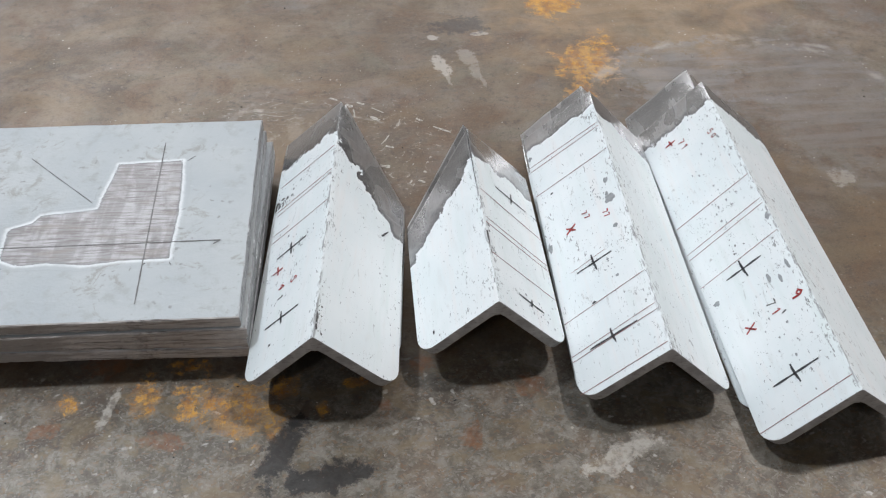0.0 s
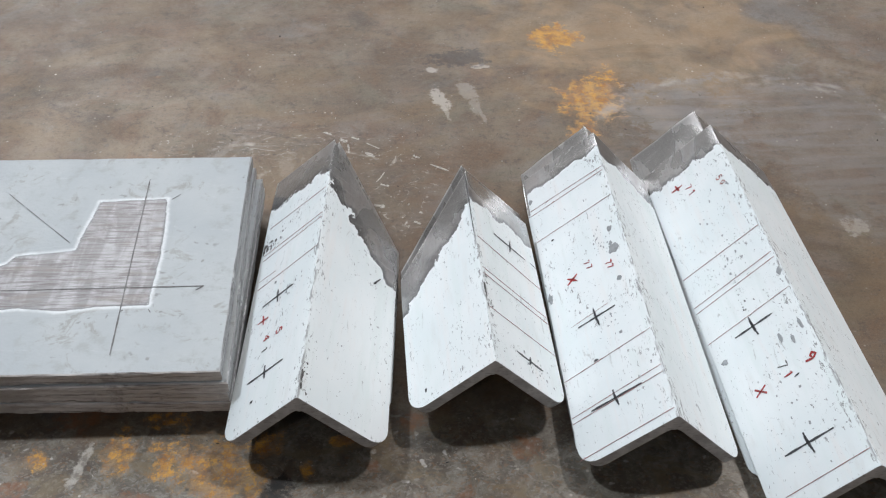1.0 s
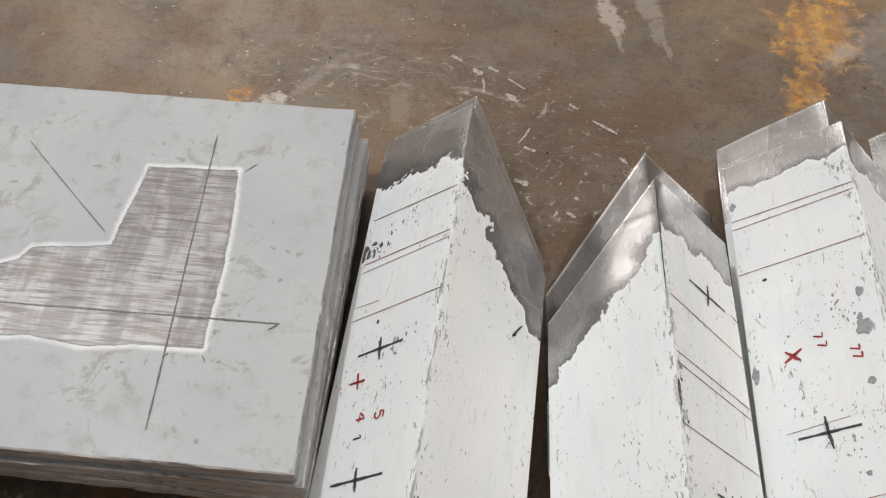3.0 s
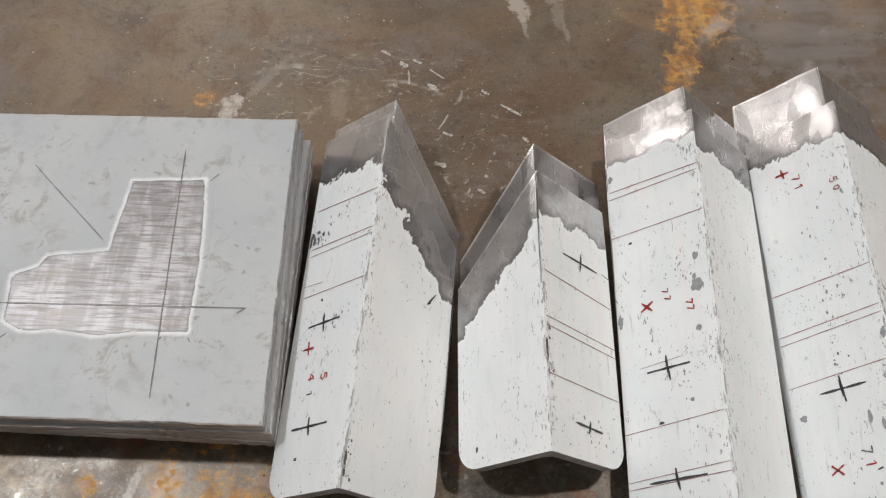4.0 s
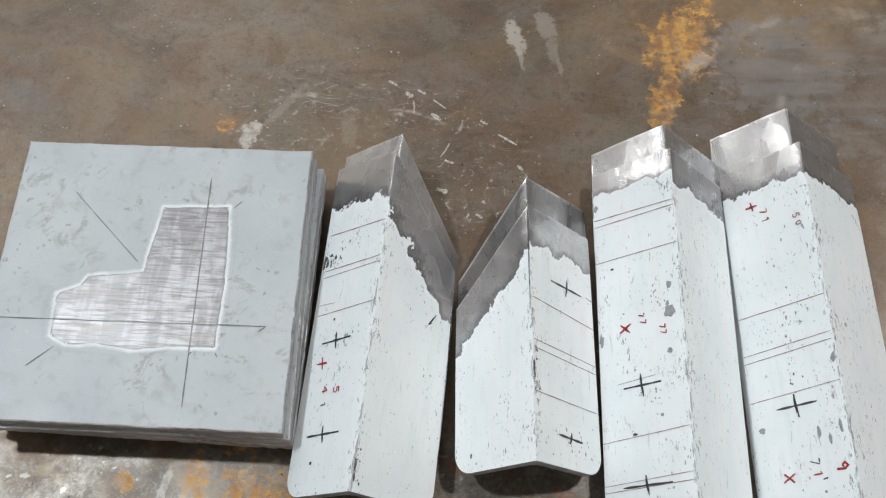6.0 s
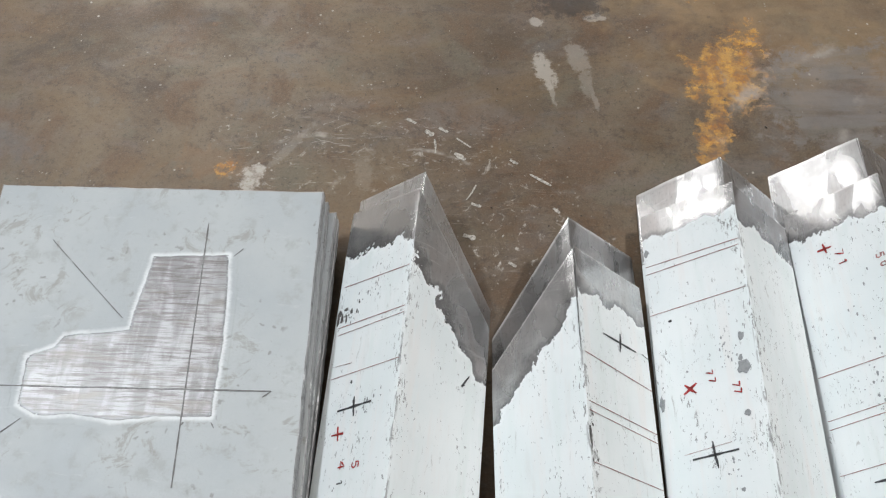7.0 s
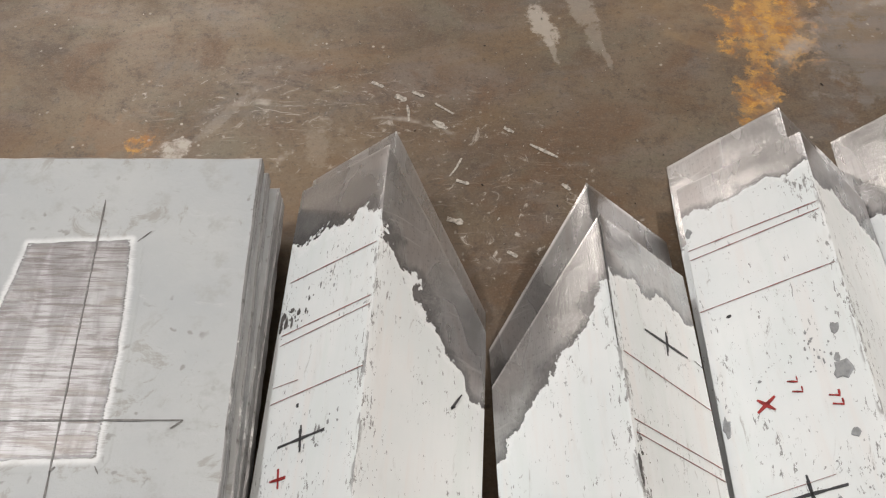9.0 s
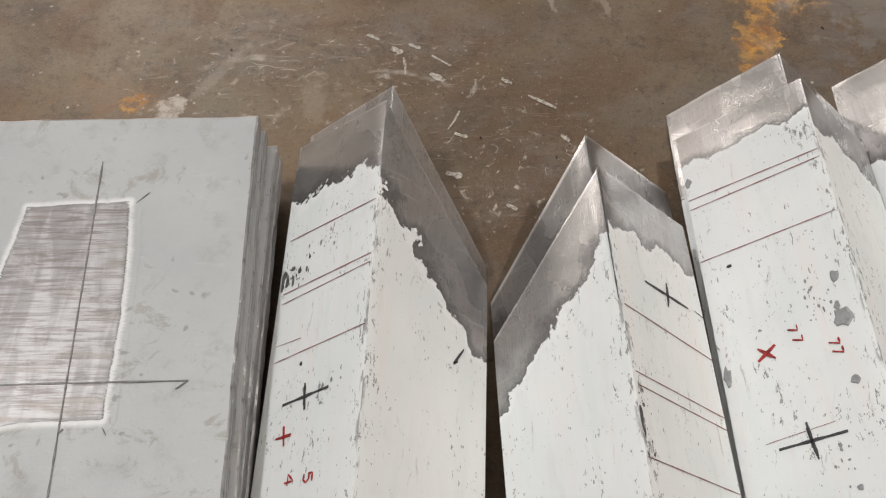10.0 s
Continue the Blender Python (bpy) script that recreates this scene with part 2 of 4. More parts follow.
        hair = n.math("MULTIPLY", n.step(hair, 0.60, 0.70), n.math("MULTIPLY", spot(n, xy, cx, cy, rx, ry, wide), n.step(n.noise(p, 30, 3), 0.44, 0.62)))
        scuff = n.math("MAXIMUM", scuff, n.math("MULTIPLY", hair, k))
    soft = n.math("ADD", n.math("MULTIPLY", w, 0.55), n.math("MULTIPLY", n.math("SUBTRACT", fine, 0.5), 2.2))
    for cx, cy, rx, ry, turn, k in ((0.041, 0.300, 0.010, 0.022, 12, 0.62), (0.047, 0.275, 0.003, 0.022, 8, 0.35), (0.079, 0.318, 0.010, 0.022, 20, 0.30), (0.085, 0.285, 0.006, 0.022, 2, 0.22), (0.091, 0.268, 0.003, 0.02, 12, 0.25),
                                    (-0.232, 0.195, 0.005, 0.040, -38, 0.18), (-0.15, 0.165, 0.010, 0.02, 10, 0.14), (0.035, 0.372, 0.008, 0.006, 0, 0.6), (0.10, 0.378, 0.012, 0.005, 0, 0.5)):
        scuff = n.math("MAXIMUM", scuff, n.math("MULTIPLY", spot(n, xy, cx, cy, rx, ry, soft, turn), k))
    for cx, cy, rx, ry, turn, k in ((-0.262, 0.163, 0.010, 0.017, -20, 0.9),
                                    (0.152, -0.330, 0.038, 0.011, 25, 0.75), (0.49, 0.025, 0.013, 0.015, 0, 0.4),
                                    (-0.305, -0.243, 0.004, 0.022, -14, 0.8)):
        scuff = n.math("MAXIMUM", scuff, n.math("MULTIPLY", n.math("MULTIPLY", spot(n, xy, cx, cy, rx, ry, w, turn), n.step(fine, 0.36, 0.56, 0.35, 1.0)), k))
    for cx, cy, r, wid, k in ((-0.20, 0.13, 0.085, 0.005, 0.85), (-0.10, 0.10, 0.095, 0.004, 0.75), (0.42, 0.12, 0.22, 0.012, 0.35), (0.50, 0.16, 0.16, 0.008, 0.35), (-0.45, 0.60, 0.24, 0.02, 0.2)):
        dx, dy = n.math("SUBTRACT", xy[0], cx), n.math("SUBTRACT", xy[1], cy)
        off = n.math("ABSOLUTE", n.math("SUBTRACT", n.math("SQRT", n.math("ADD", n.math("MULTIPLY", dx, dx), n.math("MULTIPLY", dy, dy))), r))
        off = n.math("ADD", off, n.math("MULTIPLY", n.math("SUBTRACT", mid, 0.5), wid * 2.5))
        arc = n.math("MULTIPLY", n.step(off, wid, wid * 0.2), n.step(n.noise(p, 21, 4, 0.6), 0.46, 0.66))
        scuff = n.math("MAXIMUM", scuff, n.math("MULTIPLY", n.math("MULTIPLY", arc, n.step(xy[1], cy, cy + r * 0.4)), k))
    col = n.mix(n.math("MULTIPLY", scuff, 0.8), col, (0.50, 0.46, 0.40))
    # dark burnt streaks
    burn = n.math("MAXIMUM", spot(n, xy, -0.148, -0.303, 0.012, 0.04, w, -25), spot(n, xy, -0.112, -0.335, 0.035, 0.016, w, 10))
    burn = n.math("MAXIMUM", burn, n.math("MULTIPLY", spot(n, xy, 0.075, 0.40, 0.04, 0.02, w), 0.7))
    col = n.mix(n.math("MULTIPLY", burn, 0.85), col, (0.022, 0.02, 0.02))
    # fine pale and dark specks
    dist, _ = n.cells(p, 75)
    col = n.mix(n.math("MULTIPLY", n.step(dist, 0.13, 0.07), n.step(n.noise(p, 9, 3), 0.52, 0.66)), col, (0.40, 0.36, 0.30))
    dist, tint = n.cells(n.mapped(n.warp(p, 60, 0.01), loc=(1.2, 0.4, 0)), 190)
    speck = n.math("MULTIPLY", n.step(dist, 0.26, 0.12), n.step(n.split(tint)[0], 0.78, 0.90))
    speck = n.math("MULTIPLY", speck, n.math("MAXIMUM", n.math("MULTIPLY", spot(n, xy, -0.02, 0.11, 0.12, 0.10, wide), 0.6), n.step(n.noise(p, 11, 4, 0.6), 0.50, 0.66, 0.08, 0.75)))
    col = n.mix(speck, col, (0.36, 0.33, 0.285))
    dist, _ = n.cells(n.mapped(p, loc=(3.1, 1.7, 0)), 48)
    col = n.mix(n.math("MULTIPLY", n.step(dist, 0.12, 0.07), n.step(n.noise(p, 6, 3), 0.52, 0.66, 0.0, 0.7)), col, (0.045, 0.038, 0.03))
    h = n.math("ADD", n.math("MULTIPLY", mid, 0.6), n.math("ADD", n.math("MULTIPLY", fine, 0.35), n.math("MULTIPLY", grit, 0.12)))
    n.bump(n.math("ADD", h, n.math("MULTIPLY", mott, 0.4)), 0.45, 0.0012)
    rough = n.step(n.math("ADD", n.math("MULTIPLY", mid, 0.6), n.math("MULTIPLY", fine, 0.4)), 0.3, 0.7, 0.27, 0.50)
    return n.done(col, n.math("MAXIMUM", rough, n.math("MULTIPLY", yellow, 0.7)), n.math("MULTIPLY", n.math("SUBTRACT", 1.0, n.math("MAXIMUM", yellow, scuff)), 0.35), 0.6)


def painted_steel(name, tone=(0.76, 0.785, 0.78), chips=1.0):
    """Pale primer over steel, ground bare along the cut end (band < 1)."""
    n = Nodes(name)
    uv = n.coords("UV")
    rnd = n.chance()
    shift = n.tree.nodes.new("ShaderNodeCombineXYZ")
    for i in range(3):
        n.put(shift.inputs[i], n.math("MULTIPLY", rnd, 7.0 + 3 * i))
    add = n.tree.nodes.new("ShaderNodeVectorMath")
    n.put(add.inputs[0], uv)
    n.put(add.inputs[1], shift.outputs[0])
    p = add.outputs[0]
    xy = n.split(uv)
    cloud, soft = n.noise(p, 14, 4), n.noise(n.mapped(p, (25, 90, 1)), 1.0, 4, 0.6)
    col = n.mix(n.step(cloud, 0.35, 0.68), tone, tuple(c * k for c, k in zip(tone, (0.93, 0.955, 0.96))))
    col = n.mix(n.step(soft, 0.55, 0.8, 0, 0.35), col, (0.60, 0.585, 0.55))
    along = n.noise(n.mapped(p, (7, 70, 1), (1, 3, 0)), 1.0, 4, 0.6)
    col = n.mix(n.step(along, 0.50, 0.70, 0, 0.55), col, (0.68, 0.735, 0.715))
    col = n.mix(n.step(along, 0.46, 0.30, 0, 0.45), col, (0.755, 0.725, 0.70))
    smear = n.noise(n.mapped(p, (38, 150, 1), (6, 1, 0)), 1.0, 7, 0.75, 0.8)
    col = n.mix(n.step(smear, 0.60, 0.70, 0, 0.75 * chips), col, (0.40, 0.395, 0.375))
    # chips: short scratches along the bar, thickest by the ridge
    ridge = n.step(n.math("ABSOLUTE", xy[1]), 0.022, 0.0, 0.0, 0.075)
    patch = n.step(n.noise(p, 24, 5, 0.65), 0.42, 0.66, 0.0, 0.075)
    fleck = n.math("ADD", n.noise(n.mapped(p, (120, 330, 1)), 1.0, 5, 0.72, 0.4), n.math("ADD", ridge, patch))
    chip = n.step(fleck, 0.668, 0.70)
    flake = n.math("ADD", n.noise(n.mapped(p, (210, 300, 1), (2.3, 5.1, 0)), 1.0, 4, 0.7), n.math("MULTIPLY", patch, 0.7))
    chip = n.math("MULTIPLY", n.math("MAXIMUM", chip, n.step(flake, 0.675, 0.70)), 0.9 * chips)
    big = n.math("MULTIPLY", n.step(n.noise(n.mapped(p, (1, 1, 1), (4.4, 2.2, 0)), 75, 3, 0.5), 0.735, 0.76), 0.8 * chips)
    col = n.mix(chip, col, n.mix(n.noise(p, 300, 2), (0.10, 0.10, 0.097), (0.38, 0.38, 0.37)))
    col = n.mix(big, col, (0.36, 0.37, 0.37))
    edge_wear = n.math("MULTIPLY", n.step(n.math("ABSOLUTE", xy[1]), 0.0035, 0.0012), n.step(n.noise(n.mapped(p, (60, 200, 1)), 1.0, 4), 0.50, 0.62))
    col = n.mix(n.math("MULTIPLY", edge_wear, 0.8), col, (0.25, 0.25, 0.245))
    # bare band
    wander = n.math("ADD", n.math("MULTIPLY", n.math("SUBTRACT", n.noise(p, 45, 3, 0.5), 0.5), 0.9),
                    n.math("MULTIPLY", n.math("SUBTRACT", n.noise(p, 330, 2, 0.6), 0.5), 0.22))
    band = n.math("ADD", n.attr("band"), wander)
    bare = n.step(band, 1.01, 0.985)
    rim = n.math("MULTIPLY", n.step(band, 0.72, 1.0), bare)
    grind = n.noise(n.mapped(p, (45, 1100, 1), rot=(0, 0, 8)), 1.0, 4, 0.65, 0.3)
    swirl = n.noise(n.mapped(p, (1, 0.5, 1)), 22, 3, 0.5, 0.8)
    steel = n.mix(n.step(swirl, 0.35, 0.68), (0.56, 0.555, 0.55), (0.70, 0.69, 0.68))
    steel = n.mix(n.step(grind, 0.38, 0.72, 0, 0.35), steel, (0.38, 0.372, 0.368))
    satin = n.noise(n.mapped(p, (16, 34, 1), (3, 1, 0), (0, 0, 22)), 1.0, 3, 0.5, 0.6)
    steel = n.mix(n.step(satin, 0.50, 0.68, 0, 0.5), steel, (0.50, 0.455, 0.435))
    steel = n.mix(n.step(n.noise(p, 380, 4, 0.75), 0.56, 0.68, 0, 0.55), steel, (0.25, 0.245, 0.245))
    stray = n.noise(n.mapped(n.warp(p, 30, 0.01), (240, 14, 1), (2, 7, 0), (0, 0, 33)), 1.0, 4, 0.7)
    steel = n.mix(n.step(stray, 0.58, 0.70, 0, 0.5), steel, (0.80, 0.79, 0.78))
    steel = n.mix(n.math("MULTIPLY", rim, 0.65), steel, (0.20, 0.20, 0.205))
    # tone scales the steel's colour for how bright each leg's reflection looks
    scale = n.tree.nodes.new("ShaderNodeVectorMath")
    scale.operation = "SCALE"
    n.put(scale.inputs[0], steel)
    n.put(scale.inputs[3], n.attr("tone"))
    # paler line at the cut edge: a highlight painted into the colour
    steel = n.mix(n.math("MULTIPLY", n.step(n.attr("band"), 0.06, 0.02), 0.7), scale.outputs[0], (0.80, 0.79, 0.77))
    col = n.mix(bare, col, steel)
    feather = n.math("MULTIPLY", n.math("MULTIPLY", n.step(band, 0.98, 1.02), n.step(band, 1.16, 1.03)), 0.5)
    col = n.mix(feather, col, (0.84, 0.86, 0.86))
    h = n.math("ADD", n.math("MULTIPLY", n.noise(p, 260, 4, 0.6), 0.3), n.math("MULTIPLY", chip, -0.6))
    h = n.math("MULTIPLY", h, n.math("SUBTRACT", 1.0, bare))
    h = n.math("ADD", h, n.math("MULTIPLY", n.math("SUBTRACT", 1.0, bare), 0.5))
    h = n.math("ADD", h, n.math("MULTIPLY", n.math("MULTIPLY", bare, n.math("ADD", grind, n.noise(p, 520, 3, 0.7))), 0.30))
    h = n.math("ADD", h, n.math("MULTIPLY", n.math("MULTIPLY", bare, n.noise(n.mapped(p, (40, 9, 1), rot=(0, 0, 12)), 1.0, 1, 0.4, 0.9)), 2.8))
    n.bump(n.math("ADD", h, n.math("MULTIPLY", n.noise(p, 60, 2), 0.5)), 0.3, 0.0006)
    rough = n.blend(bare, n.step(cloud, 0.3, 0.7, 0.48, 0.60), n.step(satin, 0.38, 0.64, 0.22, 0.36))
    return n.done(col, rough, n.math("MULTIPLY", bare, 0.9), 0.45)


def sawn_steel():
    n = Nodes("cut_steel_edge")
    p = n.coords("Object")
    a, b = n.noise(p, 45, 5, 0.65), n.noise(n.mapped(p, (120, 120, 500)), 1.0, 4, 0.6)
    col = n.mix(n.step(a, 0.35, 0.68), (0.33, 0.31, 0.295), (0.50, 0.475, 0.46))
    col = n.mix(n.step(b, 0.5, 0.75, 0, 0.6), col, (0.12, 0.10, 0.09))
    n.bump(n.math("ADD", a, b), 0.4, 0.0008)
    return n.done(col, 0.6, 0.25)


def flame_cut():
    n = Nodes("flame_cut_edge")
    p = n.coords("Object")
    a, b = n.noise(n.mapped(p, (12, 12, 70)), 1.0, 5, 0.65, 0.6), n.noise(n.mapped(p, (420, 420, 40)), 1.0, 3, 0.6)
    lines = n.noise(n.mapped(p, (9, 9, 190), (0, 0, 3)), 1.0, 4, 0.7, 0.5)
    col = n.mix(n.step(a, 0.35, 0.68), (0.36, 0.325, 0.30), (0.60, 0.56, 0.535))
    col = n.mix(n.step(lines, 0.55, 0.64, 0, 0.85), col, (0.10, 0.085, 0.075))
    col = n.mix(n.step(lines, 0.40, 0.30, 0, 0.7), col, (0.52, 0.49, 0.47))
    col = n.mix(n.step(n.noise(p, 35, 5, 0.7), 0.55, 0.72, 0, 0.7), col, (0.09, 0.075, 0.065))
    n.bump(n.math("ADD", n.math("MULTIPLY", b, 0.6), a), 0.5, 0.0012)
    return n.done(col, 0.55, 0.3)


def sheared_side():
    n = Nodes("bright_sheared_edge")
    p = n.coords("Object")
    a = n.noise(n.mapped(p, (30, 9, 600)), 1.0, 5, 0.65, 0.4)
    col = n.mix(n.step(a, 0.35, 0.68), (0.20, 0.20, 0.20), (0.44, 0.44, 0.44))
    col = n.mix(n.step(n.noise(p, 30, 5, 0.7), 0.50, 0.62, 0, 0.85), col, (0.09, 0.085, 0.08))
    drip = n.noise(n.mapped(p, (70, 70, 260), (1, 2, 0)), 1.0, 6, 0.75, 0.5)
    col = n.mix(n.step(drip, 0.57, 0.66, 0, 0.85), col, (0.62, 0.63, 0.62))
    col = n.mix(n.step(drip, 0.43, 0.35, 0, 0.8), col, (0.06, 0.055, 0.05))
    n.bump(n.math("ADD", a, drip), 0.5, 0.0010)
    return n.done(col, 0.42, 0.35)


def plate_paint(worn=False):
    """Grey primer; where worn, ground through to brushed steel inside the line depth = 0."""
    n = Nodes("worn_plate_primer" if worn else "plate_primer")
    p = n.coords("Object")
    cloud, mott = n.noise(p, 9, 5, 0.6), n.noise(p, 48, 5, 0.65)
    col = n.mix(n.step(cloud, 0.32, 0.68), (0.37, 0.395, 0.405), (0.425, 0.445, 0.445))
    col = n.mix(n.step(mott, 0.52, 0.70, 0, 0.7), col, (0.33, 0.338, 0.328))
    stain = n.math("MULTIPLY", n.step(n.noise(p, 34, 6, 0.78, 0.6), 0.55, 0.64), n.step(n.noise(p, 8, 2), 0.42, 0.56))
    col = n.mix(n.math("MULTIPLY", stain, 0.75), col, (0.285, 0.278, 0.255))
    rub = n.noise(n.mapped(p, (30, 120, 1), (4, 2, 0), (0, 0, 12)), 1.0, 6, 0.75, 0.6)
    col = n.mix(n.step(rub, 0.58, 0.72, 0, 0.5), col, (0.50, 0.515, 0.515))
    d, _ = n.cells(n.warp(p, 80, 0.02), 85)
    col = n.mix(n.math("MULTIPLY", n.step(d, 0.22, 0.08), n.step(n.noise(p, 15, 3), 0.46, 0.58, 0, 0.85)), col, (0.24, 0.238, 0.225))
    relief = n.math("ADD", n.math("MULTIPLY", n.noise(p, 300, 4, 0.6), 0.8), n.math("MULTIPLY", mott, 1.8))
    gloss = n.step(mott, 0.3, 0.7, 0.38, 0.52)
    if not worn:
        n.bump(relief, 0.8, 0.0006)
        return n.done(col, gloss, 0.0, 0.5)
    comb = n.math("SUBTRACT", n.noise(n.mapped(p, (26, 950, 1)), 1.0, 5, 0.75), 0.5)
    ragged = n.math("SUBTRACT", n.noise(p, 120, 4, 0.65), 0.5)
    sway = n.math("SUBTRACT", n.noise(p, 40, 3, 0.6), 0.5)
    side = n.attr("upright")
    deep = n.math("ADD", n.attr("depth"), n.math("MULTIPLY", n.math("MULTIPLY", comb, side), 0.0075))
    deep = n.math("ADD", deep, n.math("ADD", n.math("MULTIPLY", ragged, 0.0022), n.math("MULTIPLY", sway, 0.0032)))
    bare = n.step(deep, -0.0004, 0.0004)
    pale = n.math("MULTIPLY", n.step(deep, -0.0052, -0.0010), n.step(n.noise(p, 30, 4, 0.65), 0.30, 0.56, 0.5, 0.95))
    col = n.mix(n.math("MULTIPLY", pale, n.math("SUBTRACT", 1.0, bare)), col, (0.70, 0.72, 0.72))
    brush = n.noise(n.mapped(p, (22, 380, 1)), 1.0, 6, 0.75, 0.5)
    lanes = n.noise(n.mapped(p, (62, 13, 1)), 1.0, 3, 0.5, 0.9)
    blot = n.noise(p, 36, 5, 0.65, 0.8)
    steel = n.mix(n.step(lanes, 0.40, 0.62), (0.235, 0.227, 0.223), (0.36, 0.35, 0.345))
    steel = n.mix(n.step(brush, 0.44, 0.60, 0, 0.75), steel, (0.135, 0.112, 0.107))
    steel = n.mix(n.step(blot, 0.54, 0.70, 0, 0.5), steel, (0.36, 0.35, 0.345))
    warm = n.noise(n.mapped(p, (14, 90, 1), (2, 5, 0)), 1.0, 4, 0.6, 0.5)
    steel = n.mix(n.step(warm, 0.52, 0.68, 0, 0.6), steel, (0.20, 0.172, 0.152))
    steel = n.mix(n.step(deep, 0.0030, 0.0002, 0, 0.45), steel, (0.15, 0.152, 0.158))
    col = n.mix(bare, col, steel)
    scored = n.math("ADD", n.math("MULTIPLY", brush, 0.9), n.math("MULTIPLY", lanes, 0.9))
    n.bump(n.math("ADD", n.blend(bare, n.math("MULTIPLY", relief, 1.6), scored), n.math("MULTIPLY", bare, -0.8)), 0.40, 0.0006)
    return n.done(col, n.blend(bare, gloss, n.step(lanes, 0.35, 0.65, 0.36, 0.43)), n.math("MULTIPLY", bare, 0.82), 0.5)


def plain(name, col, rough=0.6, metal=0.0, vary=0.25, scale=300):
    n = Nodes(name)
    f = n.noise(n.coords("Object"), scale, 3, 0.6)
    return n.done(n.mix(n.step(f, 0.35, 0.7, 0, 1), col, tuple(c * (1 - vary) for c in col)), rough, metal)


FLOOR, PAINT = floor_steel(), painted_steel("chipped_pale_primer")
CUT, FLAME, SHEAR = sawn_steel(), flame_cut(), sheared_side()
PLATE, PATCH = plate_paint(), plate_paint(True)
INK = plain("black_marker_ink", (0.028, 0.028, 0.03), 0.55, vary=-1.2)
PENCIL = plain("grey_scribe", (0.11, 0.105, 0.10), 0.5, 0.2, -0.8)
RED_LINE = plain("brown_red_scribe", (0.19, 0.092, 0.085), 0.6, vary=-1.6, scale=500)
RED_INK = plain("red_marker_ink", (0.40, 0.03, 0.028), 0.5, vary=0.6)
CHIPPED = plain("bare_grey_chip", (0.33, 0.34, 0.345), 0.45, 0.3)
SCALE = plain("dark_scuff", (0.055, 0.052, 0.05), 0.6, vary=-1.5)
FLAKE = plain("pale_paint_flake", (0.46, 0.42, 0.36), 0.6, vary=0.6, scale=400)
GRIT = plain("dark_grit", (0.03, 0.027, 0.025), 0.7)
WALL = plain("hall_plaster", (0.60, 0.585, 0.56), 0.8, scale=4)
ROOF = plain("hall_ceiling_sheet", (0.60, 0.60, 0.60), 0.7, scale=4)

# ---- building helpers ----


def mesh_of(name, bm, *mats):
    me = bpy.data.meshes.new(name)
    bmesh.ops.recalc_face_normals(bm, faces=bm.faces)
    bm.to_mesh(me)
    bm.free()
    for m in mats:
        me.materials.append(m)
    return me


def part(name, bm, material, parent, label=""):
    mats = material if isinstance(material, tuple) else (material,)
    ob = new(name, mesh_of(name, bm, *mats))
    ob.parent = parent
    return tagged(ob, label) if label else ob


def box(bm, x0, x1, y0, y1, z0, z1):
    m = Matrix.Translation(((x0 + x1) / 2, (y0 + y1) / 2, (z0 + z1) / 2)) @ Matrix.Diagonal((x1 - x0, y1 - y0, z1 - z0, 1))
    bmesh.ops.create_cube(bm, size=1, matrix=m)


def ribbon(bm, points, width, lift, thick=0.0002):
    """A thin uneven stroke through 2D points; lift maps (a, b, height) to a place."""
    pts = []
    for (a0, b0), (a1, b1) in zip(points, points[1:]):
        k = max(2, int(math.hypot(a1 - a0, b1 - b0) / 0.006))
        pts += [(a0 + (a1 - a0) * i / k, b0 + (b1 - b0) * i / k) for i in range(k)]
    pts.append(points[-1])
    rows = []
    for i, (a, b) in enumerate(pts):
        p, q = pts[max(0, i - 1)], pts[min(len(pts) - 1, i + 1)]
        dx, dy = q[0] - p[0], q[1] - p[1]
        d = math.hypot(dx, dy) or 1.0
        w = width * (0.5 + 0.16 * math.sin(i * 1.7 + a * 900)) * (0.7 if i in (0, len(pts) - 1) else 1)
        nx, ny = -dy / d * w, dx / d * w
        rows.append([bm.verts.new(lift(a + s * nx, b + s * ny, h)) for s, h in ((-1, 0), (-0.8, thick), (0.8, thick), (1, 0))])
    for r0, r1 in zip(rows, rows[1:]):
        for j in range(3):
            bm.faces.new((r0[j], r0[j + 1], r1[j + 1], r1[j]))


def blotch(bm, a, b, ra, rb, lift, seed, thick=0.00025):
    """A small low uneven blot."""
    rnd = random.Random(seed)
    k = 11
    rim, top = [], []
    for i in range(k):
        f = rnd.uniform(0.65, 1.2)
        ca, sa = math.cos(i * math.tau / k) * f, math.sin(i * math.tau / k) * f
        rim.append(bm.verts.new(lift(a + ca * ra, b + sa * rb, 0)))
        top.append(bm.verts.new(lift(a + ca * ra * 0.8, b + sa * rb * 0.8, thick)))
    bm.faces.new(top)
    for i in range(k):
        j = (i + 1) % k
        bm.faces.new((rim[i], rim[j], top[j], top[i]))


# ---- the hall ----
bm = bmesh.new()
bmesh.ops.create_grid(bm, x_segments=24, y_segments=24, size=8)
floor = new("floor", mesh_of("floor", bm, FLOOR))
tagged(floor, "worn brown-grey steel floor with rust and yellow paint patches", "floor", kind="structure")
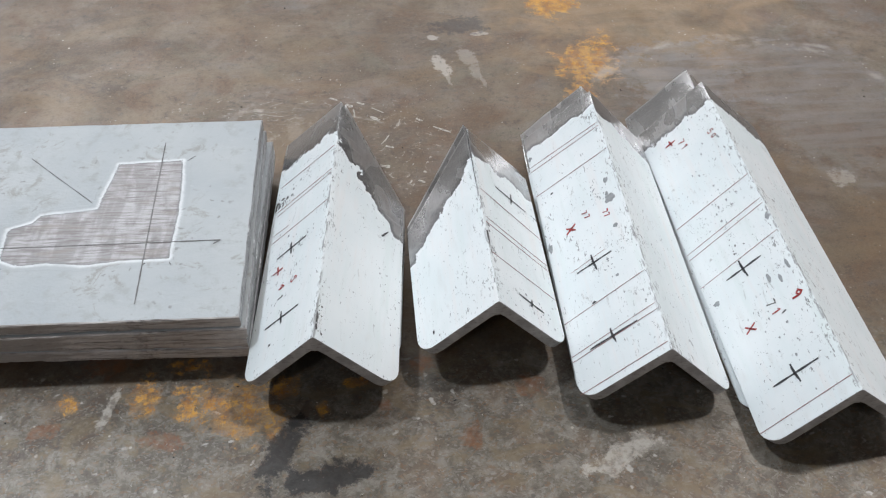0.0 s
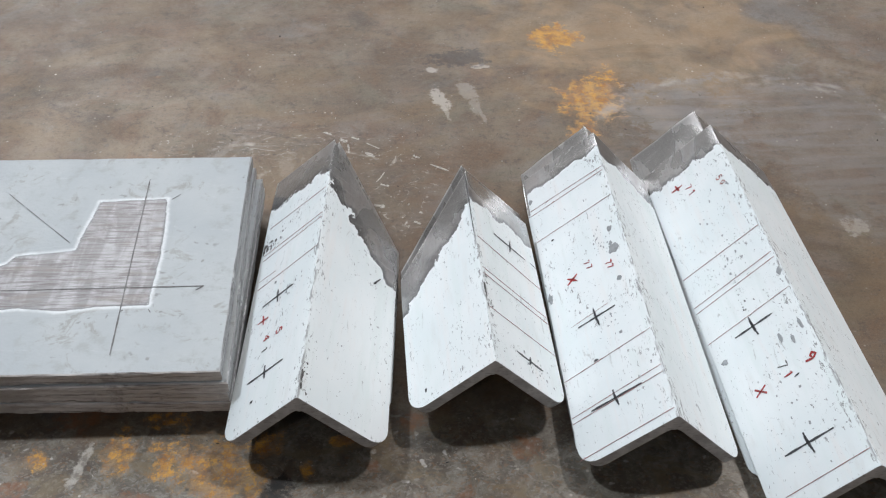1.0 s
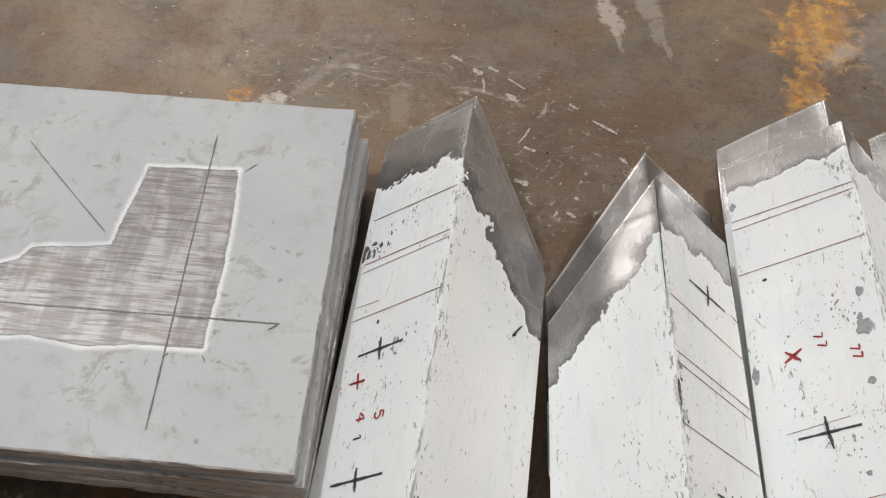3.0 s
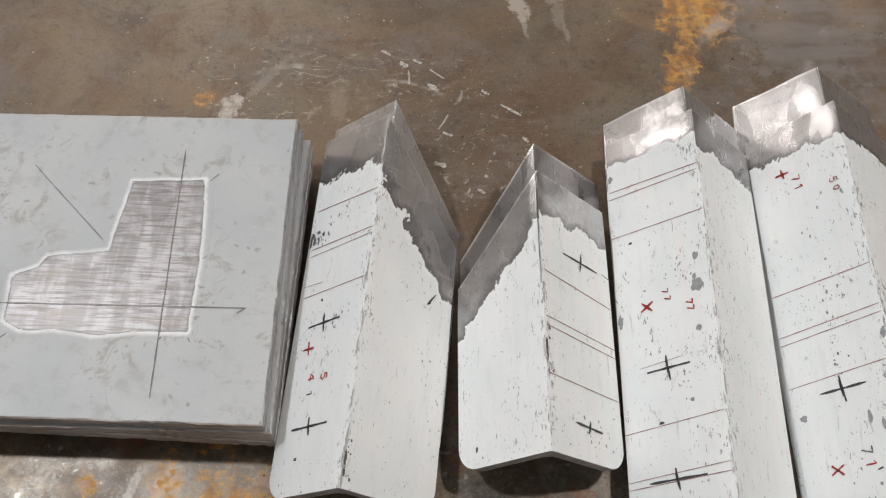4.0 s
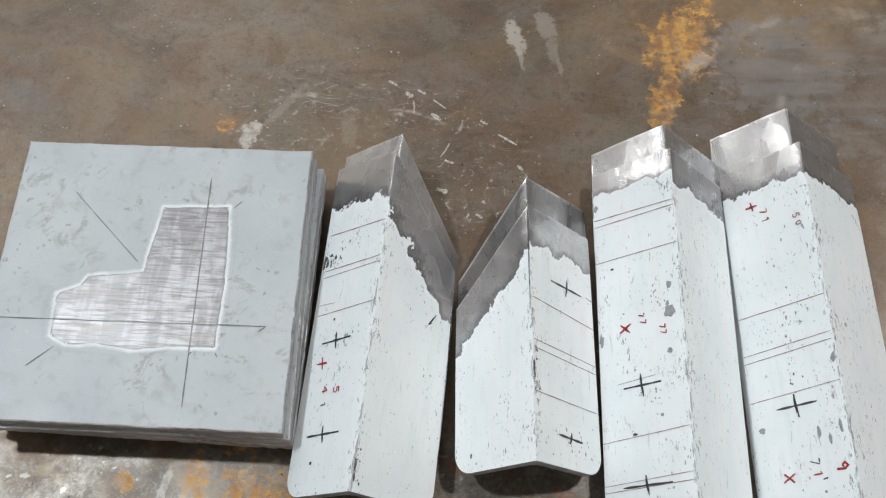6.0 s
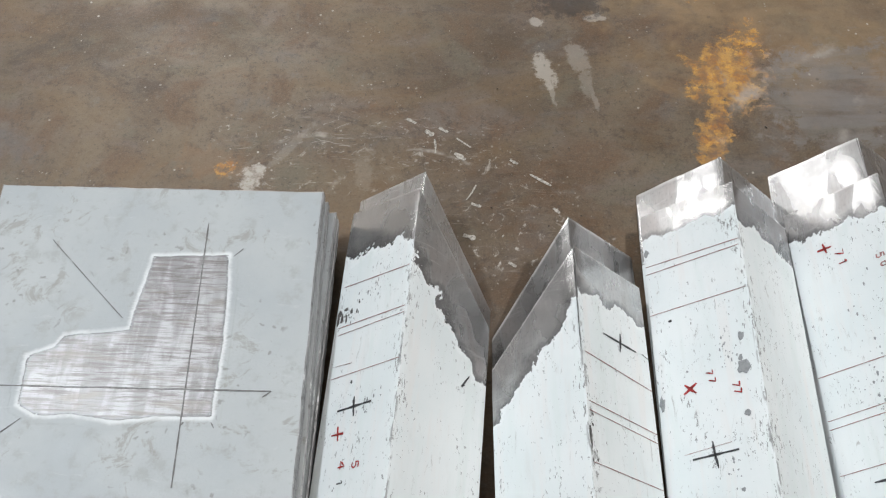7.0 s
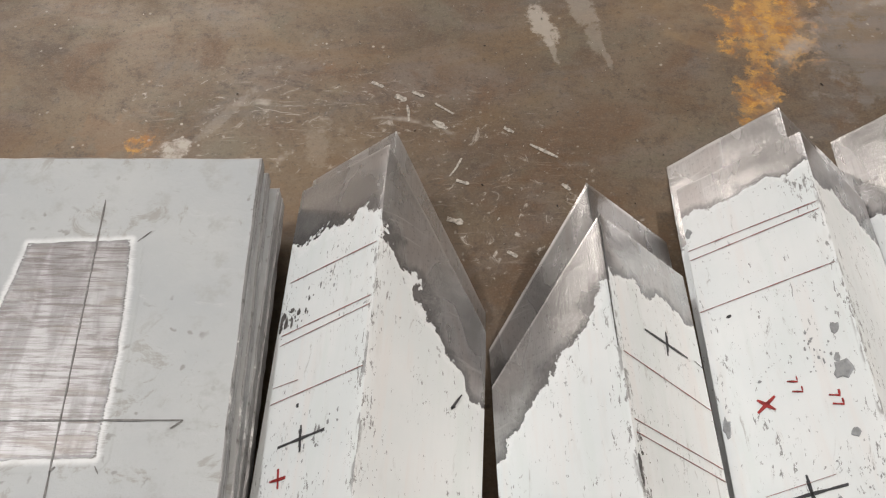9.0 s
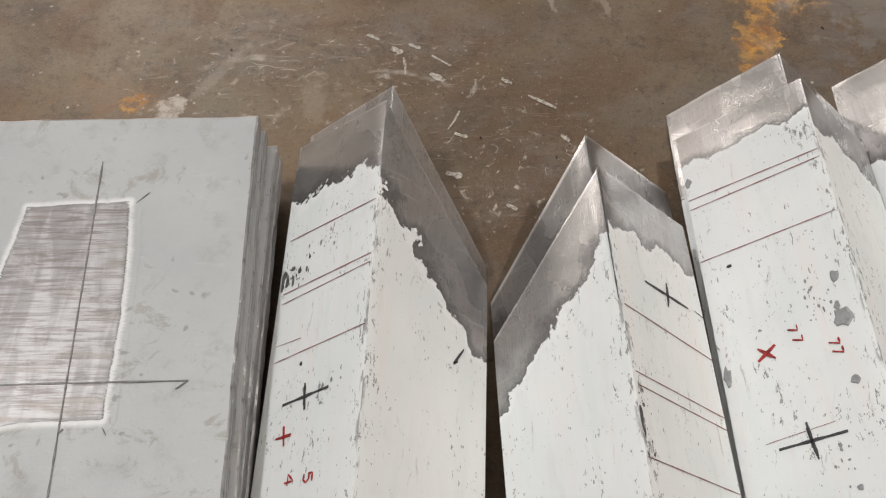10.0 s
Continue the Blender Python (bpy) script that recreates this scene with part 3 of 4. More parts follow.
# unseen walls and ceiling, added to close the hall and bounce light inside
WALLS = (("wall_north", ((-8, 8, 8, 8.2, 0, 3.6), (-8, 8, 8, 8.2, 5.7, 6), (-8, -6, 8, 8.2, 3.6, 5.7), (6, 8, 8, 8.2, 3.6, 5.7))),
         ("wall_south", ((-8, 8, -8.2, -8, 0, 6),)), ("wall_east", ((8, 8.2, -8.2, 8.2, 0, 6),)),
         ("wall_west", ((-8.2, -8, -8.2, 4.7, 0, 6), (-8.2, -8, 7.1, 8.2, 0, 6), (-8.2, -8, 4.7, 7.1, 0, 2.1), (-8.2, -8, 4.7, 7.1, 3.2, 6))))
for name, blocks in WALLS:
    bm = bmesh.new()
    for dims in blocks:
        box(bm, *dims)
    tagged(new(name, mesh_of(name, bm, WALL)), "unseen plain grey wall that closes the hall and bounces light", "wall", kind="structure")
bm = bmesh.new()
box(bm, -8.2, 8.2, -8.2, 8.2, 6, 6.15)
tagged(new("ceiling", mesh_of("ceiling", bm, ROOF)), "unseen plain grey ceiling that closes the hall and bounces light", "ceiling", kind="structure")

# ---- steel plates ----


def steel_plate(x0, x1, y0, y1, z0, z1, turn, seed, label, skew=-0.020):
    """A flame-cut plate with wavy edges; pale top, raw front edge, bright right edge."""
    bm = bmesh.new()
    cx, cy, hx, hy, t = (x0 + x1) / 2, (y0 + y1) / 2, (x1 - x0) / 2, (y1 - y0) / 2, z1 - z0
    k, ring = 72, []
    for side in range(4):
        for i in range(k):
            f = 2 * i / k - 1
            ring.append(((f * hx, -hy), (hx, f * hy), (-f * hx, hy), (-hx, -f * hy))[side])
    levels = ((0.0, 0.0012), (0.0018, 0.0), (t * 0.5, -0.0006), (t - 0.0022, 0.0), (t - 0.0007, 0.0006), (t, 0.0018))
    rows = []
    for li, (z, inset) in enumerate(levels):
        row = []
        for i, (x, y) in enumerate(ring):
            j = noise.noise((x * 40 + seed * 9.1, y * 40, z * 160)) * 0.0011 + noise.noise((x * 150, y * 150, seed * 4 + z * 300)) * 0.0004
            s, up = inset + (j if 0 < li < 5 else j * 0.6), 0.0
            if y < -hy * 0.999 and li < 4:
                # ragged slag along the lower half of the front edge
                slag = noise.noise((x * 55, seed * 3.7, 0.5)) + 0.6 * noise.noise((x * 190, seed * 5.3, 2.5)) + 0.35 * noise.noise((x * 480, seed, 4.5))
                drop = (1.0, 0.9, 0.35, 0.2)[li]
                s -= drop * 0.0020 * max(slag, -0.5)
                up = (0.0016, 0.0010, 0.0012, 0.0008)[li] * slag if li else 0.0016 * max(slag, 0.0)
            row.append(bm.verts.new((x + skew * y - math.copysign(s, x) * (abs(x) > hx * 0.999), y - math.copysign(s, y) * (abs(y) > hy * 0.999), z + up)))
        rows.append(row)
    for r0, r1 in zip(rows, rows[1:]):
        for i in range(len(ring)):
            j = (i + 1) % len(ring)
            face = bm.faces.new((r0[i], r0[j], r1[j], r1[i]))
            face.material_index = 2 if i // k == 1 else 1
    bm.faces.new(rows[-1]).material_index = 0
    bm.faces.new(list(reversed(rows[0]))).material_index = 1
    ob = new("steel_plate", mesh_of("steel_plate", bm, PLATE, FLAME, SHEAR))
    ob.matrix_world = pose(cx, cy, z0, 0, 0, turn)
    return tagged(ob, label, "steel plate", "stacked plates")


T = 0.0128
steel_plate(-0.460, -0.180, -0.186, 0.085, 0.0, 0.0175, -3.0, 1, "thick dark base plate under the stack, set back")
steel_plate(-0.476, -0.1715, -0.2015, 0.0985, 0.0177, 0.0177 + T, -2.7, 5, "lower steel plate of the stack, burred front edge")
steel_plate(-0.478, -0.1725, -0.2005, 0.0985, 0.0179 + T, 0.0179 + 2 * T, -2.9, 2, "flame-cut steel plate inside the stack")
steel_plate(-0.478, -0.1750, -0.2045, 0.0985, 0.0182 + 2 * T, 0.0182 + 3 * T, -1.4, 3, "steel plate inside the stack, slightly proud of its neighbour")
PX, PY, PZ, PTURN = -0.3305, -0.0500, 0.0186 + 3 * T, -1.7
top_plate = steel_plate(PX - 0.152, PX + 0.152, PY - 0.1515, PY + 0.1515, PZ, PZ + T, PTURN, 4,
                        "pale grey primed plate topping the stack, with ground patch")
TOP = T


def on_plate(dx=0.0):
    """From a place on the floor plan to the plate's own frame."""
    c, s = math.cos(radians(-PTURN)), math.sin(radians(-PTURN))

    def lift(x, y, h):
        a, b = (x + 0.25) * 0.97 - 0.25 - PX, y - PY
        return (a * c - b * s, a * s + b * c, TOP + dx + h)
    return lift


# the ground patch: a boot-shaped outline, wavy from the grinder's passes
OUTLINE = ((-0.327, 0.027), (-0.258, 0.028), (-0.254, -0.01), (-0.253, -0.062), (-0.254, -0.123), (-0.300, -0.123), (-0.338, -0.126),
           (-0.373, -0.121), (-0.402, -0.122), (-0.420, -0.113), (-0.422, -0.070), (-0.399, -0.061), (-0.393, -0.051), (-0.337, -0.045))


def patch_depth(x, y):
    """How far a place lies inside the outline (negative outside), and how upright the nearest side is."""
    inside, best, upright, sides, soft = False, 9.0, 0.0, [], 0.006
    for (x0, y0), (x1, y1) in zip(OUTLINE, OUTLINE[1:] + OUTLINE[:1]):
        if (y0 > y) != (y1 > y) and x < x0 + (x1 - x0) * (y - y0) / (y1 - y0):
            inside = not inside
        dx, dy = x1 - x0, y1 - y0
        f = min(1, max(0, ((x - x0) * dx + (y - y0) * dy) / (dx * dx + dy * dy)))
        d = math.hypot(x - x0 - f * dx, y - y0 - f * dy)
        if 0 < f < 1 and d < soft:
            sides.append(d)
        if d < best:
            best, upright = d, abs(dy) / math.hypot(dx, dy)
    if inside and len(sides) > 1:
        sides.sort()
        return soft - math.hypot(soft - sides[0], soft - sides[1]), upright
    return (best if inside else -best), upright


bm = bmesh.new()
depth, upright = bm.verts.layers.float.new("depth"), bm.verts.layers.float.new("upright")
put, grid = on_plate(0.00005), {}
STEP = 0.0015
for i in range(int(0.200 / STEP)):
    for j in range(int(0.180 / STEP)):
        x, y = -0.438 + i * STEP, -0.138 + j * STEP
        d, side = patch_depth(x, y)
        if d > -0.0115:
            v = bm.verts.new(put(x, y, 0.00025 if d > -0.0085 else 0))
            v[depth], v[upright] = d, side
            grid[i, j] = v
for (i, j), v in grid.items():
    corners = [grid.get(k) for k in ((i, j), (i + 1, j), (i + 1, j + 1), (i, j + 1))]
    if all(corners):
        bm.faces.new(corners)
part("ground_patch", bm, PATCH, top_plate, "brushed bare steel patch ground through grey paint, white feathered rim")

for pts, w, name in ((((-0.281, 0.062), (-0.2795, -0.06), (-0.278, -0.182)), 0.0012, "marking_line"),
                     (((-0.487, -0.095), (-0.35, -0.098), (-0.205, -0.101)), 0.0012, "marking_line"),
                     (((-0.425, 0.045), (-0.404, 0.024)), 0.0005, "diagonal_line"),
                     (((-0.402, 0.022), (-0.345, -0.034)), 0.0007, "diagonal_line"),
                     (((-0.438, -0.144), (-0.415, -0.125)), 0.0010, "diagonal_line"),
                     (((-0.253, 0.027), (-0.245, 0.035)), 0.0009, "diagonal_line"),
                     (((-0.205, -0.101), (-0.212, -0.106)), 0.0010, "tick_mark"),
                     (((-0.253, -0.128), (-0.250, -0.133)), 0.0008, "tick_mark"),
                     (((-0.276, -0.128), (-0.279, -0.131)), 0.0016, "tick_mark")):
    bm = bmesh.new()
    ribbon(bm, pts, w, on_plate(0.0004))
    part(name, bm, PENCIL, top_plate, "thin dark scribed line")

# ---- angle irons ----
LEG, THICK, FILLET, CORNER = 0.098, 0.0102, 0.010, 0.020
K = math.sqrt(0.5)


def on_leg(side):
    """(along, down, height) on a leg's outer face to the bar's own frame; side -1 left, 1 right."""
    def lift(u, v, h):
        return (side * K * v + side * K * h, u, -K * v + K * h)
    return lift


FLANGES = {}


def angle_iron(fx, fy, ridge, turn, roll, apex, left_cut, right_cut, left_band, right_band, start, tone, label, dish=(0.0010, 0.0010)):
    """An equal-leg bar lying like a roof: front toes rounded, rear ends mitred, ground bands there."""
    ob = new("angle_iron")
    ob.empty_display_size = 0.05
    ob.matrix_world = pose(fx, fy, ridge, 0, roll, turn)
    tagged(ob, label, "angle iron", "stacked angle irons")
    arc = LEG - CORNER
    columns = [0.0, 0.0025, 0.012, 0.021, 0.04, 0.06, arc] + [arc + CORNER * math.sin(radians(a)) for a in (15, 30, 45, 60, 75, 90)]
    for side, cut, width in ((-1, left_cut, left_band), (1, right_cut, right_band)):
        bm = bmesh.new()
        uvs, band, shade = bm.loops.layers.uv.new("UVMap"), bm.verts.layers.float.new("band"), bm.verts.layers.float.new("tone")
        coord, outer, inner = {}, [], []
        for v in columns:
            front = start + (CORNER - math.sqrt(max(0, CORNER ** 2 - (v - arc) ** 2)) if v > arc else 0.0)
            rear = apex + cut * v
            bare = rear - width * 1.15
            us = [front + (bare - front) * f for f in (0, 0.33, 0.67, 1)] + [rear - width * f for f in (0.95, 0.75, 0.55, 0.36, 0.2, 0.08, 0.02, 0)]
            # inner face, with the fillet in the root
            if v <= 0.0:
                a = b = THICK + FILLET * (1 - K)
            elif v <= 0.0025:
                a, b = THICK + FILLET * 0.43, THICK + FILLET * 0.076
            else:
                a, b = max(v, THICK + FILLET), THICK
            push = 0.0006 if v == 0 else 0.0
            co, ci = [], []
            for u in us:
                # the grinder takes more off towards the cut end
                off = dish[side > 0] * max(0.0, 1 - (rear - u) / width) ** 2.2 * (0.8 + 0.4 * noise.noise((v * 45, apex * 30, side)))
                w = bm.verts.new((side * K * (v - off), u, -K * (v + off) - push))
                # tone: left and right legs' reflected brightness, put into the colour
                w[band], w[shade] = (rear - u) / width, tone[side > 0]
                coord[w] = (u, side * v)
                co.append(w)
                w = bm.verts.new((side * (K * a - K * b), u, -K * a - K * b))
                w[band], w[shade] = 5.0, 1.0
                coord[w] = (u, side * (v + 0.15))
                ci.append(w)
            outer.append(co)
            inner.append(ci)
        for c0, c1, d0, d1 in zip(outer, outer[1:], inner, inner[1:]):
            last = len(c0) - 1
            for i in range(last):
                bm.faces.new((c0[i], c0[i + 1], c1[i + 1], c1[i])).smooth = True
                f = bm.faces.new((d0[i], d1[i], d1[i + 1], d0[i + 1]))
                f.material_index = 1
            for i in (0, last):
                bm.faces.new((c0[i], c1[i], d1[i], d0[i])).material_index = 1
        for i in range(last):
            bm.faces.new((outer[-1][i], outer[-1][i + 1], inner[-1][i + 1], inner[-1][i])).material_index = 1
        for f in bm.faces:
            for lp in f.loops:
                lp[uvs].uv = coord[lp.vert]
        bmesh.ops.remove_doubles(bm, verts=bm.verts, dist=0.00005)
        flange = part("flange", bm, (PAINT, CUT), ob)
        bevel = flange.modifiers.new("worn_edges", "BEVEL")
        bevel.width, bevel.segments, bevel.limit_method, bevel.angle_limit = 0.0010, 2, "ANGLE", radians(60)
        bevel.harden_normals = True
        FLANGES[ob.name, side] = flange
    return ob


# how far marks lie down a leg, for the bars that lean
SPREAD = {("angle_iron.004", 1): 1.12, ("angle_iron.004", -1): 0.95, ("angle_iron.002", -1): 0.93}
# and how far along the bar
SLIDE = {"angle_iron.002": 0.0050, "angle_iron.004": 0.0033, "angle_iron.008": 0.0030}


def mark(bar, name, side, strokes, width, material, label, height=0.0003):
    bm = bmesh.new()
    lift = on_leg(side)
    k, d = SPREAD.get((bar.name, side), 1.0), SLIDE.get(bar.name, 0.0)
    for s in strokes:
        ribbon(bm, [(u + d, min(v * k, LEG - 0.001)) for u, v in s], width, lambda u, v, h: lift(u, v, h + height))
    return part(name, bm, material, FLANGES[bar.name, side], label)


def cross(bar, side, u, v, du, dv, width=0.0019, skew=0.0):
    mark(bar, "cross_mark", side, [((u - skew, v + dv), (u + skew, v - dv)), ((u + du, v + 0.0015), (u, v + 0.0004), (u - du, v - 0.001)), ((u + du * 0.7, v + 0.0019), (u - du * 0.6, v + 0.0002))], width, INK,
         "black marker cross")


def scribe(bar, side, u0, v0, u1, v1, width=0.0008, material=None):
    mark(bar, "scribe_line", side, [((u0, v0), (u1, v1))], width * 0.68, material or RED_LINE, "thin brownish scribed line")


def dots(bar, name, side, spots, material, label):
    for i, (u, v, ru, rv) in enumerate(spots):
        bm = bmesh.new()
        u += SLIDE.get(bar.name, 0.0)
        lift = on_leg(side)
        blotch(bm, u, v, ru, rv, lambda a, b, h: lift(a, b, h + 0.0002), i + int(u * 9000))
        part(name, bm, material, FLANGES[bar.name, side], label)


def smudge(bar, side, u, v, du, dv, count, material, seed, label="dark rubbed scuff"):
    """A rubbed cluster of small flecks, as one mark."""
    bm, r, lift = bmesh.new(), random.Random(seed), on_leg(side)
    u += SLIDE.get(bar.name, 0.0)
    for i in range(count):
        a, b = r.gauss(u, du), min(max(r.gauss(v, dv), 0.002), LEG - 0.003)
        s = 0.0003 + 0.0010 * r.random() ** 2
        blotch(bm, a, b, s * r.uniform(0.8, 2.2), s, lambda x, y, h: lift(x, y, h + 0.0002), seed * 50 + i, 0.0001)
    part("rubbed_scuff", bm, material, FLANGES[bar.name, side], label)


def digit(bar, side, u, v, size, shape, material, name="number_mark", label="small handwritten number"):
    """Strokes in a unit square, written from the bar's left: up is towards the ridge."""
    s = [[(u - (x - 0.5) * size * 0.75, v - (y - 0.5) * size) for x, y in line] for line in shape]
    mark(bar, name, side, s, 0.0023 if size > 0.0105 else 0.0013, material, label)


FOUR = [((0.7, 0), (0.7, 1), (0.0, 0.35), (1, 0.35))]
FIVE = [((0.9, 1), (0.2, 1), (0.15, 0.6), (0.6, 0.65), (0.9, 0.35), (0.6, 0.02), (0.1, 0.08))]
ONE = [((0.2, 0.75), (0.55, 1), (0.55, 0))]
SEVEN = [((0.1, 1), (0.9, 1), (0.4, 0))]
NINE = [((0.85, 0.7), (0.5, 1), (0.15, 0.75), (0.4, 0.5), (0.85, 0.7), (0.75, 0.0))]
NOUGHT = [((0.5, 1), (0.1, 0.7), (0.15, 0.2), (0.5, 0), (0.85, 0.3), (0.85, 0.75), (0.5, 1))]
EX = [((0, 0.1), (1, 0.9)), ((0.1, 1), (0.85, 0))]
PLUS = [((0, 0.45), (1, 0.6)), ((0.55, 1), (0.5, 0))]

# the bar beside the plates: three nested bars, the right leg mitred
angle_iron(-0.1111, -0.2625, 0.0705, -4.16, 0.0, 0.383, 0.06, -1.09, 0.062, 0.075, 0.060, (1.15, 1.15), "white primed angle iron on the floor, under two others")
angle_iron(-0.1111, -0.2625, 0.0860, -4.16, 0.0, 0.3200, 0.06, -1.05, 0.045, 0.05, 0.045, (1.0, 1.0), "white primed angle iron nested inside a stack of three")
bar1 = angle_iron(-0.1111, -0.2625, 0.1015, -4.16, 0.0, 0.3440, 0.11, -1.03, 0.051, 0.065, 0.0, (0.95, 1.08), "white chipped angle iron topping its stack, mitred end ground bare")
for u0, u1, k in ((0.2664, 0.2604, 1), (0.2251, 0.2215, 1), (0.2177, 0.2155, 0.7), (0.1759, 0.1745, 0.8)):
    scribe(bar1, -1, u0, 0.0985, u1, 0.002, 0.0010 * k)
scribe(bar1, -1, 0.1873, 0.098, 0.1854, 0.0696, 0.0006)
cross(bar1, -1, 0.1437, 0.0572, 0.0088, 0.024)
cross(bar1, -1, 0.0510, 0.0560, 0.0080, 0.026)
digit(bar1, -1, 0.123, 0.076, 0.017, PLUS, RED_INK, "red_cross_mark", "red handwritten cross")
digit(bar1, -1, 0.0948, 0.0639, 0.009, FOUR, RED_INK)
digit(bar1, -1, 0.0925, 0.0447, 0.009, FIVE, RED_INK)
digit(bar1, -1, 0.0802, 0.0633, 0.008, ONE, INK)
dots(bar1, "ink_dot", -1, [(0.1672, 0.0616, 0.0016, 0.0016), (0.0254, 0.0648, 0.0016, 0.0022)], INK, "black ink dot")
dots(bar1, "dark_scuff", -1, [(0.240, 0.093, 0.004, 0.003), (0.234, 0.089, 0.005, 0.002), (0.232, 0.082, 0.004, 0.0015), (0.238, 0.076, 0.003, 0.002),
                              (0.231, 0.094, 0.003, 0.002), (0.236, 0.068, 0.0025, 0.001), (0.242, 0.084, 0.002, 0.003)], SCALE, "dark rubbed scuff")
mark(bar1, "tick_mark", 1, [((0.1717, 0.0687), (0.184, 0.0771)), ((0.1717, 0.0687), (0.1745, 0.072))], 0.0018, INK, "short black marker tick")
dots(bar1, "dark_scuff", 1, [(0.020, 0.002, 0.006, 0.0014), (0.008, 0.0025, 0.004, 0.0012)], SCALE, "dark scuff on the ridge")

smudge(bar1, -1, 0.236, 0.086, 0.005, 0.010, 40, SCALE, 3)
smudge(bar1, -1, 0.141, 0.036, 0.006, 0.010, 26, CHIPPED, 4, "grey rubbed flecks")
smudge(bar1, -1, 0.250, 0.050, 0.005, 0.008, 14, CHIPPED, 5, "grey rubbed flecks")
smudge(bar1, 1, 0.018, 0.003, 0.010, 0.003, 16, SCALE, 6)

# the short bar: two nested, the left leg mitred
# low left tones here paint a dark reflection into the bare steel
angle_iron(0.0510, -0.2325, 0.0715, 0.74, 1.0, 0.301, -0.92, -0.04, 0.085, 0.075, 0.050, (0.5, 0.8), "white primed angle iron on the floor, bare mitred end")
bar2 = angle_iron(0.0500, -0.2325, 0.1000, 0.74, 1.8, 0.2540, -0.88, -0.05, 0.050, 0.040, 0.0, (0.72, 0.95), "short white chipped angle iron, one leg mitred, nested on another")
for u0, u1, k in ((0.1525, 0.1440, 1), (0.1104, 0.1052, 0.9), (0.1025, 0.0972, 0.9), (0.0608, 0.0575, 0.9)):
    scribe(bar2, 1, u0, 0.002, u1, 0.098, 0.0010 * k)
mark(bar2, "scribe_line", -1, [((0.2515, 0.0014), (0.1553, 0.0012))], 0.0009, SCALE, "dark scribed line along the ridge")
cross(bar2, 1, 0.1763, 0.0490, 0.0090, 0.0215, skew=0.0013)
cross(bar2, 1, 0.0255, 0.0460, 0.0055, 0.0160, skew=0.0010)
mark(bar2, "tick_mark", 1, [((0.176, 0.078), (0.174, 0.094))], 0.0008, INK, "thin black tick")
dots(bar2, "dark_scuff", 1, [(0.083, 0.0015, 0.008, 0.0018), (0.076, 0.002, 0.003, 0.0012)], SCALE, "dark scuff on the ridge")
dots(bar2, "ink_dot", -1, [(0.0121, 0.0771, 0.0028, 0.0012)], INK, "black ink dot")

smudge(bar2, 1, 0.022, 0.060, 0.008, 0.014, 34, CHIPPED, 7, "grey rubbed flecks")
smudge(bar2, 1, 0.082, 0.004, 0.014, 0.003, 18, SCALE, 8)

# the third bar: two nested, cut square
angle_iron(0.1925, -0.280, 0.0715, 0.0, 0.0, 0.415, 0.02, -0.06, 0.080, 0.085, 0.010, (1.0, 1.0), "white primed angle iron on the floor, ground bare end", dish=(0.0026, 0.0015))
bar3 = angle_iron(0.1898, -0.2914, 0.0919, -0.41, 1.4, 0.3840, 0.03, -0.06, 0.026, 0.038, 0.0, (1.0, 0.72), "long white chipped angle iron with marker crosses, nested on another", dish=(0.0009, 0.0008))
for u0, u1, k in ((0.3307, 0.3249, 1), (0.3228, 0.3190, 1), (0.2807, 0.2777, 0.9), (0.0922, 0.0960, 0.8), (0.0514, 0.0550, 0.8), (0.0453, 0.0475, 0.9), (0.0075, 0.0095, 0.9)):
    scribe(bar3, -1, u0, 0.098, u1, 0.002, 0.0010 * k)
scribe(bar3, -1, 0.1471, 0.078, 0.1492, 0.0343, 0.0005)
cross(bar3, -1, 0.1419, 0.0498, 0.0115, 0.0210)
cross(bar3, -1, 0.0480, 0.0500, 0.0090, 0.0265)
digit(bar3, -1, 0.202, 0.0655, 0.013, EX, RED_INK, "red_cross_mark", "red handwritten cross")
for u, v in ((0.2118, 0.0463), (0.2045, 0.0445), (0.1952, 0.0237), (0.1893, 0.0228)):
    digit(bar3, -1, u, v, 0.0062, SEVEN, RED_INK)
dots(bar3, "paint_chip", -1, [(0.2079, 0.0150, 0.0065, 0.0065), (0.2165, 0.0165, 0.0035, 0.0022), (0.2359, 0.0133, 0.004, 0.0028), (0.1694, 0.0174, 0.003, 0.0028),
                              (0.196, 0.094, 0.007, 0.003), (0.110, 0.030, 0.002, 0.002), (0.345, 0.095, 0.004, 0.003)], CHIPPED, "bare grey chip in the paint")
dots(bar3, "ink_dot", -1, [(0.096, 0.0608, 0.0016, 0.0028), (0.2695, 0.0776, 0.0013, 0.0022)], INK, "black ink dot")

smudge(bar3, -1, 0.222, 0.028, 0.010, 0.012, 30, CHIPPED, 9, "grey rubbed flecks")
smudge(bar3, -1, 0.130, 0.035, 0.010, 0.010, 16, CHIPPED, 10, "grey rubbed flecks")

# the longest bar: two nested, cut square
angle_iron(0.3350, -0.330, 0.0735, 1.4, -3.5, 0.4855, 0.06, -0.02, 0.080, 0.085, 0.033, (0.88, 0.9), "white primed angle iron on the floor, bare end showing", dish=(0.0026, 0.0015))
bar4 = angle_iron(0.3329, -0.345, 0.0904, 1.03, -4.4, 0.448, 0.01, -0.10, 0.034, 0.036, 0.0, (0.88, 0.9), "longest white chipped angle iron, red marks, nested on another", dish=(0.0012, 0.0010))
for u0, u1, k in ((0.2764, 0.2769, 1), (0.2364, 0.2392, 0.9), (0.2286, 0.2318, 0.9), (0.1885, 0.1918, 0.8), (0.012, 0.014, 0.9)):
    scribe(bar4, -1, u0, 0.097, u1, 0.002, 0.0010 * k)
